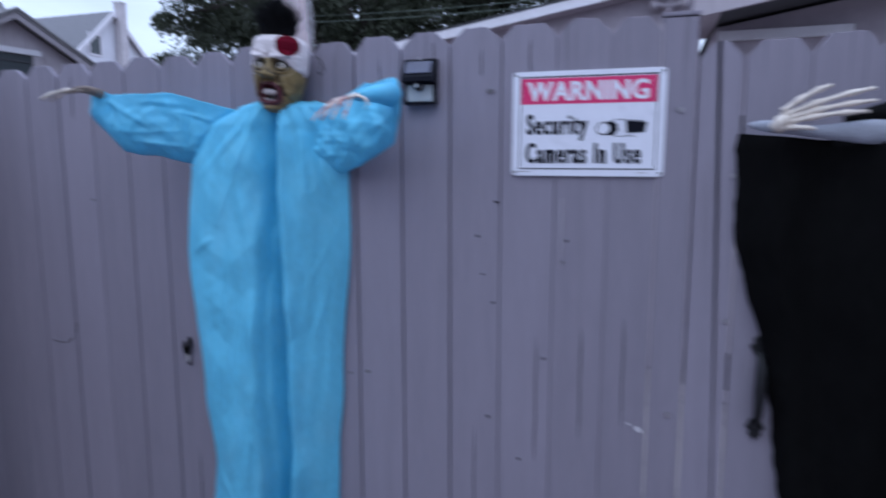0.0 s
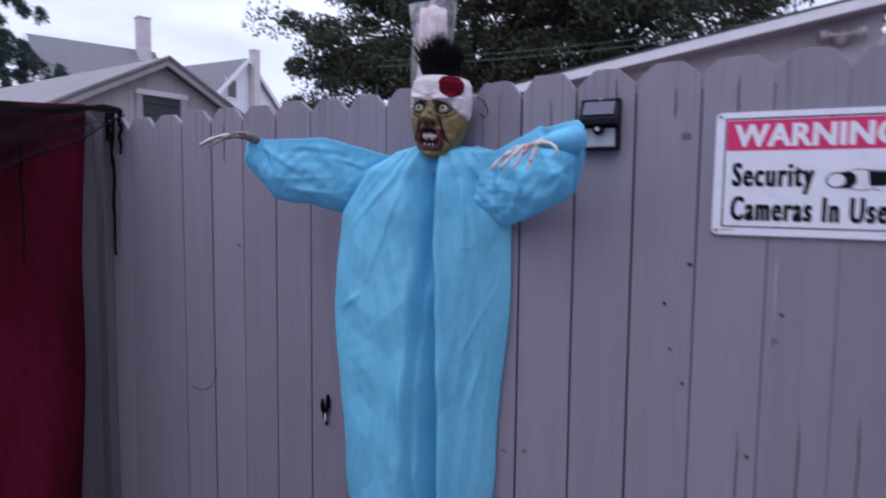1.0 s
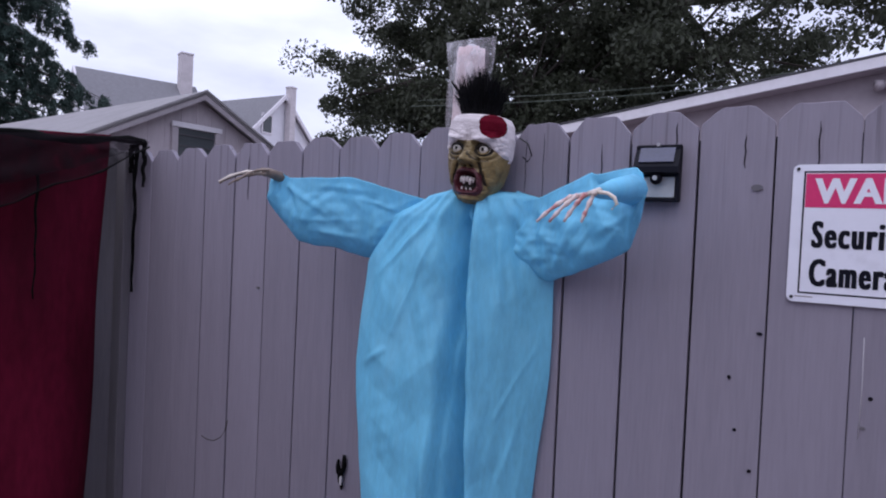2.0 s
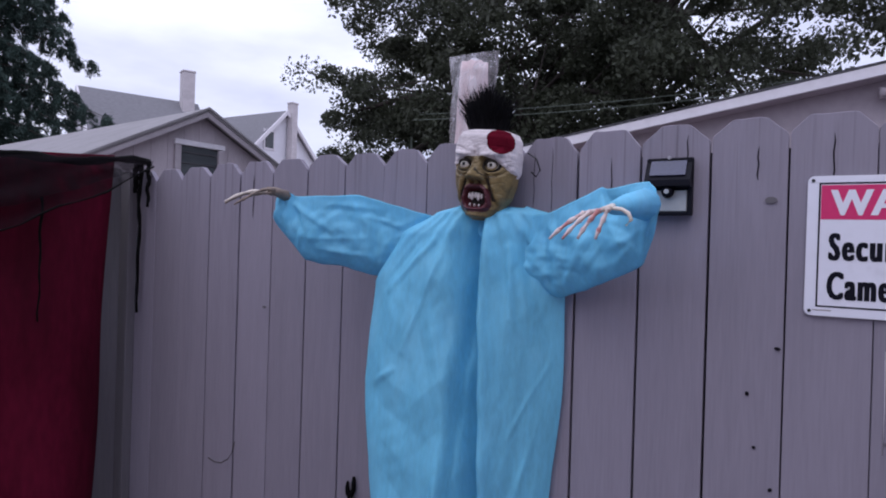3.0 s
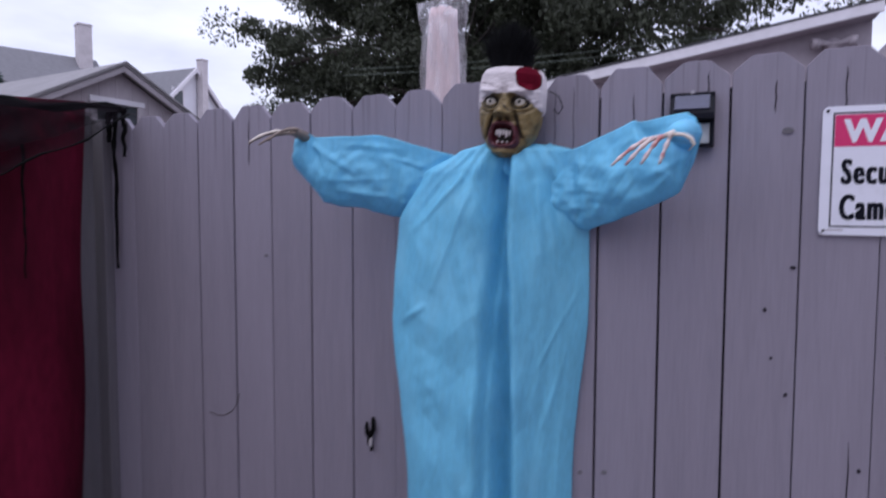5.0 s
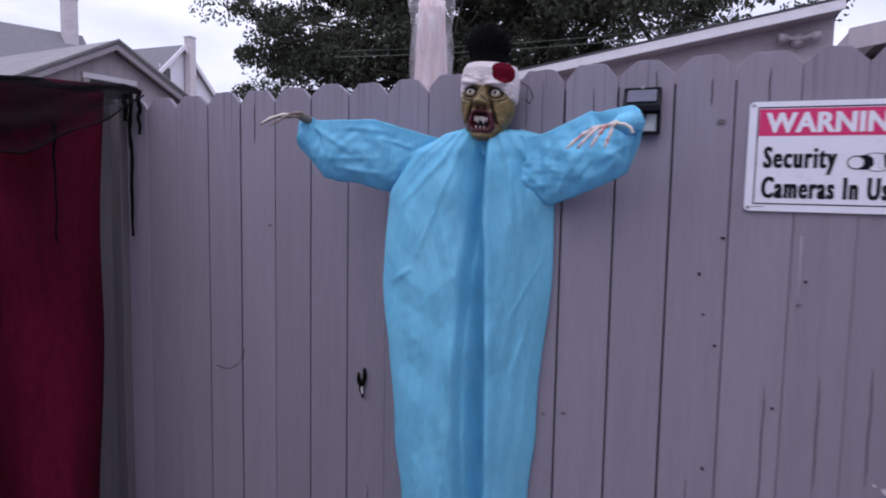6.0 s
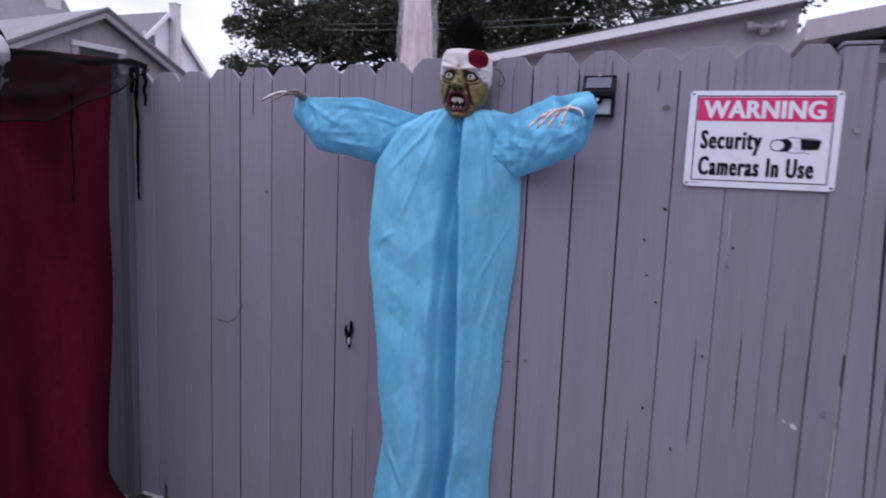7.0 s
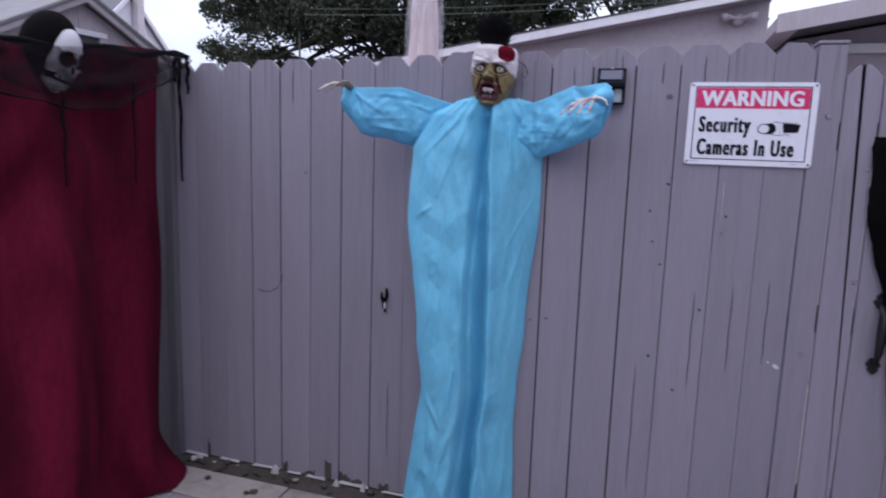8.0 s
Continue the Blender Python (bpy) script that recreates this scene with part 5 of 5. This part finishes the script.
b = bmesh.new()
prism(b, [(-0.41, 0), (4.5, 0), (4.5, annex_z(4.5)), (-0.41, annex_z(-0.41))], 4.45, 8.5)
part("wall", b, M_STUCCO, annex)
b = bmesh.new()
prism(b, [(-0.55, annex_z(-0.55)), (4.6, annex_z(4.6)), (4.6, annex_z(4.6) + 0.105), (-0.55, annex_z(-0.55) + 0.105)], 4.0, 4.03)
part("fascia", b, M_SHED_WALL, annex, "pale tan painted fascia board")
b = bmesh.new()
prism(b, [(-0.41, annex_z(-0.41) + 0.02), (4.6, annex_z(4.6) + 0.02), (4.6, annex_z(4.6) + 0.09), (-0.41, annex_z(-0.41) + 0.09)], 4.035, 8.6)
part("roof", b, M_ROOF_DARK, annex)
b = bmesh.new()
prism(b, [(-0.55, annex_z(-0.55) + 0.02), (-0.412, annex_z(-0.412) + 0.02), (-0.412, annex_z(-0.412) + 0.09), (-0.55, annex_z(-0.55) + 0.09)], 4.035, 4.86)
part("eave", b, M_SHED_WALL, annex)
b = bmesh.new()
for x0, x1, z0, z1 in [(-0.40, 0.27, 2.125, 2.180), (0.21, 0.27, 0.0, 2.123), (-0.40, -0.34, 0.0, 2.123)]:
    box(b, x0, x1, 4.41, 4.449, z0, z1, 0.004)
part("door_frame", b, M_WHITE_TRIM, annex, "white door frame")

# ---- neighbour's shed with its gable ----
A = radians(84)
shed = thing("garden_shed", Matrix.Translation((-8.6, 6.7, 0)) @ Matrix.Rotation(A, 4, "Z"), "weathered tan shed with a gable roof and a shuttered window", "shed")
PK, SL, HW, LEN = 3.38, 0.52, 1.8, 7.5
b = bmesh.new()
prism(b, [(-HW, 0), (HW, 0), (HW, PK - SL * HW - 0.08), (0, PK - 0.08), (-HW, PK - SL * HW - 0.08)], 0.0, LEN)
part("wall", b, M_SHED_WALL, shed)
for k in range(-7, 8):
    x = k * 0.235
    b = bmesh.new()
    box(b, x - 0.008, x + 0.008, -0.010, -0.001, 0.02, PK - SL * abs(x) - 0.16)
    part("batten", b, M_SHED_WALL, shed)
for s in (-1, 1):
    b = bmesh.new()
    w = HW + 0.22
    prism(b, [(0, PK), (s * w, PK - SL * w), (s * w, PK - SL * w - 0.05), (0, PK - 0.05)], -0.20, LEN + 0.2)
    part("roof_slope", b, M_SHED_ROOF, shed, "grey weathered roofing")
    b = bmesh.new()
    prism(b, [(0, PK - 0.055), (s * w, PK - SL * w - 0.055), (s * w, PK - SL * w - 0.125), (0, PK - 0.125)], -0.19, -0.15)
    part("barge_board", b, M_SHED_TRIM, shed)
    b = bmesh.new()
    prism(b, [(0, PK + 0.012), (s * w, PK - SL * w + 0.012), (s * w, PK - SL * w - 0.02), (0, PK - 0.02)], -0.225, -0.203)
    part("drip_edge", b, M_SHED_ROOF, shed)
b = bmesh.new()
WX0, WX1, WZ0, WZ1 = -0.30, 0.28, 1.7, 2.84
for x0, x1, z0, z1 in [(WX0 - 0.09, WX0, WZ0, WZ1), (WX1, WX1 + 0.09, WZ0, WZ1), (WX0 - 0.09, WX1 + 0.09, WZ0 - 0.09, WZ0)]:
    box(b, x0, x1, -0.05, -0.001, z0, z1, 0.006)
win = part("window", b, M_SHED_TRIM, shed, "dull tan window frame")
b = bmesh.new()
box(b, WX0 - 0.10, WX1 + 0.10, -0.06, -0.012, WZ1 + 0.002, WZ1 + 0.075, 0.01)
part("head_trim", b, M_WHITE_TRIM, win, "white head trim")
b = bmesh.new()
box(b, WX0, WX1, -0.018, -0.011, WZ0, WZ1)
part("pane", b, M_WINDOW_DARK, win)
for k in range(7):
    b = bmesh.new()
    z = WZ1 - 0.10 - k * 0.15
    box(b, WX0 + 0.01, WX1 - 0.01, -0.030, -0.019, z, z + 0.02)
    part("slat", b, M_ROOF_DARK, win)


# ---- far houses ----
def gable_house(name, peak, yaw, half, slope, length, eave_drop, label, wall_mat):
    """Gable face at the peak, facing its own -y; the ridge runs along +y."""
    h = thing(name, Matrix.Translation((peak[0], peak[1], 0)) @ Matrix.Rotation(radians(yaw), 4, "Z"), label, "house")
    pz = peak[2]
    b = bmesh.new()
    prism(b, [(-half, 0), (half, 0), (half, pz - slope * half - 0.15), (0, pz - 0.15), (-half, pz - slope * half - 0.15)], 0, length)
    part("wall", b, wall_mat, h)
    for s in (-1, 1):
        w = half + eave_drop
        b = bmesh.new()
        prism(b, [(0, pz), (s * w, pz - slope * w), (s * w, pz - slope * w - 0.18), (0, pz - 0.18)], -0.25, length + 0.25)
        part("roof", b, M_SHINGLE, h, "grey shingle roof")
        b = bmesh.new()
        prism(b, [(0, pz + 0.02), (s * w, pz - slope * w + 0.02), (s * w, pz - slope * w - 0.26), (0, pz - 0.26)], -0.36, -0.255)
        part("barge_board", b, M_WHITE_TRIM, h, "white barge board")
    return h


def add_window(parent, x, z, w, hgt):
    b = bmesh.new()
    for x0, x1, z0, z1 in [(x - w / 2 - 0.1, x + w / 2 + 0.1, z + hgt, z + hgt + 0.12), (x - w / 2 - 0.1, x + w / 2 + 0.1, z - 0.1, z), (x - w / 2 - 0.1, x - w / 2, z, z + hgt), (x + w / 2, x + w / 2 + 0.1, z, z + hgt)]:
        box(b, x0, x1, -0.06, -0.002, z0, z1)
    wd = part("window", b, M_WHITE_TRIM, parent)
    b = bmesh.new()
    box(b, x - w / 2, x + w / 2, -0.03, -0.004, z, z + hgt)
    part("pane", b, M_WINDOW_DARK, wd)


def add_chimney(parent, x, y, z0, z1, w):
    b = bmesh.new()
    box(b, x - w / 2, x + w / 2, y - w / 2, y + w / 2, z0, z1, 0.03)
    ch = part("chimney", b, M_BRICK_PALE, parent, "pale rendered chimney")
    b = bmesh.new()
    box(b, x - w / 2 - 0.03, x + w / 2 + 0.03, y - w / 2 - 0.03, y + w / 2 + 0.03, z1 + 0.004, z1 + 0.1, 0.02)
    part("cap", b, M_BRICK_PALE, ch)


h1 = gable_house("house", (-34.37, 20.0, 9.45), -21.7, 4.2, 0.85, 5.6, 0.5, "white house with a grey shingle roof and a pale chimney", M_HOUSE_WHITE)
add_chimney(h1, 0.5, 5.1, 5.0, 11.0, 0.66)
add_window(h1, 0.3, 6.7, 0.9, 0.9)
h2 = gable_house("house", (-29.9, 30.0, 9.79), 90, 4.2, 0.95, 9.0, 0.4, "white gabled house with a tall pale chimney", M_HOUSE_WHITE)
add_chimney(h2, 0.45, -0.30, 0.0, 10.25, 0.46)
add_window(h2, -1.2, 7.3, 0.7, 1.0)

# thin pole far behind the fence
far_pole = thing("utility_pole", pose(-7.2, 10.0, 0), "thin grey pole behind the fence", "pole")
b = bmesh.new()
tube(b, [(0, 0, 0), (0, 0, 3.45)], [0.022, 0.018], 8)
part("shaft", b, M_WIRE, far_pole)

# cables that cross in front of the big tree
for zs in (3.53, 3.66):
    b = bmesh.new()
    pts = [(-6.6 + 6.5 * k / 24, 9.0 + 0.3 * math.sin(zs * 9), zs + 0.02 - 0.09 * math.sin(math.pi * k / 24) + 0.04 * (k / 24 - 0.5)) for k in range(25)]
    tube(b, pts, 0.006, 5)
    tagged(part("overhead_cable", b, M_WIRE), "thin grey-green overhead cable", "cable", "overhead cables")


# ---- trees ----
def leaf_mesh(name, centres, normals_seed, size, mat, elong=1.7, droop=0.35):
    """Many small pointed leaves, two triangles each, at the given centres."""
    rs = np.random.RandomState(normals_seed)
    n = len(centres)
    a = rs.normal(size=(n, 3))
    a /= np.linalg.norm(a, axis=1, keepdims=True)
    a[:, 2] -= droop
    a /= np.linalg.norm(a, axis=1, keepdims=True)
    c = rs.normal(size=(n, 3))
    c -= (c * a).sum(1, keepdims=True) * a
    c /= np.linalg.norm(c, axis=1, keepdims=True)
    s = (size * rs.uniform(0.65, 1.35, n))[:, None]
    v = np.stack([centres - a * s * elong * 0.5, centres + c * s * 0.42, centres + a * s * elong * 0.5, centres - c * s * 0.42], 1).reshape(-1, 3)
    me = bpy.data.meshes.new(name)
    me.vertices.add(n * 4)
    me.vertices.foreach_set("co", v.reshape(-1))
    me.loops.add(n * 4)
    me.loops.foreach_set("vertex_index", np.arange(n * 4))
    me.polygons.add(n)
    me.polygons.foreach_set("loop_start", np.arange(n) * 4)
    me.update(calc_edges=True)
    me.materials.append(mat)
    return me


def broadleaf_tree(name, base, crown, radii, clumps, per, leaf, seed, label, lift=0.0):
    rs = np.random.RandomState(seed)
    t = thing(name, pose(*base), label, "tree")
    cr = np.array(crown) - np.array(base)
    # clump centres fill the crown, most of them toward its outside
    pts = []
    while len(pts) < clumps:
        p = rs.normal(size=3)
        p /= (np.abs(p) ** 3).sum() ** (1 / 3)
        rad = rs.uniform(0.12, 1.0) ** 0.45
        wob = 1.0 + 0.16 * noise.noise(Vector(p * 2.3 + seed))
        q = p * rad * wob
        pts.append(q * np.array(radii) + cr)
    pts = np.array(pts)
    b = bmesh.new()
    top = Vector((cr[0] * 0.6, cr[1] * 0.6, cr[2] - radii[2] * 0.35))
    tube(b, [(0, 0, 0), (0.05, 0.02, top.z * 0.35), (top.x * 0.7, top.y * 0.7, top.z * 0.75), tuple(top), tuple(top + Vector((0.3, 0.1, radii[2] * 0.7)))], [0.30, 0.24, 0.20, 0.16, 0.05], 12)
    order = rs.permutation(len(pts))
    for n, i in enumerate(order[:90]):
        q = Vector(pts[i])
        st = Vector((top.x * 0.7, top.y * 0.7, top.z * 0.75)).lerp(top + Vector((0.2, 0, radii[2] * 0.4)), rs.uniform(0, 1))
        mid = st.lerp(q, 0.5) + Vector(rs.uniform(-0.3, 0.3, 3)) + Vector((0, 0, 0.25))
        r0 = 0.085 if n < 14 else 0.035
        tube(b, [st, st.lerp(mid, 0.5) + Vector((0, 0, 0.1)), mid, mid.lerp(q, 0.5), q], [r0, r0 * 0.85, r0 * 0.6, r0 * 0.4, 0.008], 6)
    part("trunk", b, M_BARK, t, "dark trunk with spreading limbs")
    out = []
    for p in pts:
        k = int(per * rs.uniform(0.55, 1.45))
        s = rs.uniform(0.20, 0.58)
        q = rs.normal(size=(k, 3))
        q /= np.linalg.norm(q, axis=1, keepdims=True)
        q *= rs.uniform(0.1, 1, (k, 1)) ** 0.5
        out.append(p + q * np.array([s, s, s * 0.6]))
    me = leaf_mesh("crown", np.concatenate(out), seed + 1, leaf, M_LEAF)
    ob = new("crown", me)
    ob.parent = t
    return t


broadleaf_tree("broadleaf_tree", (-3.6, 12.0, 0), (-4.0, 11.5, 6.3), (5.5, 3.2, 4.0), 560, 290, 0.050, 11, "large dark broadleaf tree with sky showing through its crown")

broadleaf_tree("broadleaf_shrub", (-5.2, 10.4, 0), (-5.9, 10.6, 3.6), (3.6, 1.1, 2.2), 270, 260, 0.048, 41, "dense dark broadleaf shrub below the large tree")


def spruce(name, base, height, reach, label, seed):
    rs = np.random.RandomState(seed)
    t = thing(name, pose(*base), label, "tree")
    b = bmesh.new()
    tube(b, [(0, 0, 0), (0, 0, height * 0.5), (0, 0, height)], [0.28, 0.18, 0.02], 10)
    needles = []
    z = 1.2
    while z < height - 0.4:
        ln = reach * (1 - (z / height)) ** 0.75
        m = 11
        for k in range(m):
            a = k * math.tau / m + rs.uniform(-0.3, 0.3) + z
            l = ln * rs.uniform(0.75, 1.1)
            d = np.array([math.cos(a), math.sin(a), 0])
            pts = []
            for s in range(9):
                u = s / 8
                pts.append(d * l * u + np.array([0, 0, z + 0.25 * l * u - 0.42 * l * u * u]))
            tube(b, [tuple(p) for p in pts], [0.045 * (1 - 0.85 * s / 8) for s in range(9)], 5)
            side = np.array([-d[1], d[0], 0])
            for s in range(2, 9):
                # flat side sprays and hanging twigs
                for sg in (-1, 1):
                    tw = 0.30 * l * (1 - s / 10)
                    n = 85
                    u = rs.uniform(0, 1, n)[:, None]
                    q = pts[s] + side * sg * tw * u + d * 0.2 * u + np.array([0, 0, -0.32]) * u * u * (0.7 + tw)
                    needles.append(q + rs.normal(size=(n, 3)) * 0.045)
                n = 90
                u = rs.uniform(0, 1, n)[:, None]
                hang = rs.uniform(0.15, 0.6)
                needles.append(pts[s] + np.array([0, 0, -hang]) * u + rs.normal(size=(n, 3)) * np.array([0.07, 0.07, 0.04]))
        z += 0.68
    part("trunk", b, M_BARK, t)
    ob = new("crown", leaf_mesh("crown", np.concatenate(needles), seed, 0.046, M_NEEDLE, 5.0, 0.8))
    ob.parent = t
    return t


spruce("spruce_tree", (-27.5, 10.5, 0), 17.0, 8.6, "dark green drooping spruce tree", 5)

# ---- ground along the fence ----
soil = bmesh.new()
bmesh.ops.create_grid(soil, x_segments=90, y_segments=10, size=0.5)
for v in soil.verts:
    x, y = v.co.x + 0.5, v.co.y + 0.5
    edge = 0.06 + 0.05 * fold_noise(x * 14, 3, 1)
    v.co = Vector((-3.19 + 3.6 * x, FENCE_Y + 0.05 - (0.05 + edge + 0.03) * y - 0.02 * y, -0.010 + 0.022 * (1 - y) + 0.012 * fold_noise(x * 60, y * 4, 2) * (1 - y)))
tagged(part("soil_strip", soil, M_DIRT, smooth=True), "dark soil and leaf litter along the fence foot", "soil", kind="stuff")

slab = thing("concrete_edging", pose(0, 0, 0), "pale worn concrete edging along the fence", "edging", kind="structure")
for k in range(6):
    b = bmesh.new()
    x0 = -3.15 + k * 0.62
    box(b, x0, x0 + 0.612, 1.775 + 0.0, 1.975 + rnd.uniform(-0.01, 0.005), -0.03, 0.006 + rnd.uniform(-0.003, 0.004), 0.006)
    part("slab", b, M_CONCRETE, slab)
paving = thing("paving", pose(0, 0, 0), "grey concrete pavers in the yard", "paving", kind="structure")
pb = bmesh.new()
box(pb, -0.098, 0.098, -0.098, 0.098, -0.05, 0.0, 0.004)
paver_mesh = mesh_of("paver", pb, M_PAVER)
for i in range(18):
    for j in range(10):
        p = new("paver", paver_mesh)
        p.parent = paving
        p.matrix_basis = pose(-3.05 + i * 0.2, 1.67 - j * 0.2, rnd.uniform(-0.003, 0.003), rnd.uniform(-0.5, 0.5), rnd.uniform(-0.5, 0.5), 0)

for k in range(34):
    b = bmesh.new()
    s = rnd.uniform(0.006, 0.020)
    g = bmesh.ops.create_icosphere(b, subdivisions=1, radius=s)
    for v in g["verts"]:
        v.co = Vector((v.co.x * rnd.uniform(0.7, 1.4), v.co.y * rnd.uniform(0.7, 1.3), v.co.z * rnd.uniform(0.35, 0.8)))
    near = rnd.random() < 0.6
    y = FENCE_Y - (rnd.uniform(0.02, 0.07) if near else rnd.uniform(0.05, 0.25))
    st = part("rubble", b, M_CHIP if rnd.random() < 0.03 else (M_CONCRETE if rnd.random() < 0.12 else M_DIRT), at=pose(rnd.uniform(-3.1, -2.1), y, 0.012, 0, 0, rnd.uniform(0, 180)))
    tagged(st, "small broken concrete lump at the fence foot", "rubble", "rubble along the fence")
for x, h, w in [(-2.66, 0.042, 0.018), (-2.36, 0.03, 0.014), (-3.06, 0.02, 0.02), (-2.235, 0.045, 0.010)]:
    b = bmesh.new()
    r = random.Random(int(x * -991))
    prism(b, [(-w, 0), (w, 0), (w * 0.7, h * 0.6), (w * r.uniform(-0.3, 0.3), h), (-w * 0.6, h * 0.5)], -0.008, 0.004)
    tagged(part("paint_flake", b, M_CHIP, at=pose(x, FENCE_Y - 0.022, 0.004)), "white paint flake leaning on the fence foot", "paint flake", "paint flakes")

# plain unseen wall added behind the camera; closes the yard and cuts low light
b = bmesh.new()
box(b, -7.0, 1.7, -4.9, -4.7, -0.02, 3.0)
tagged(part("wall_south", b, M_STUCCO), "plain tan wall, unseen, added to close and dim the yard", "wall", kind="structure")
# second unseen wall, added on the right to darken that end of the fence
b = bmesh.new()
box(b, 1.5, 1.7, -4.698, 2.05, -0.02, 3.4)
tagged(part("wall_east", b, M_STUCCO), "plain tan wall, unseen, added to dim the right of the fence", "wall", kind="structure")
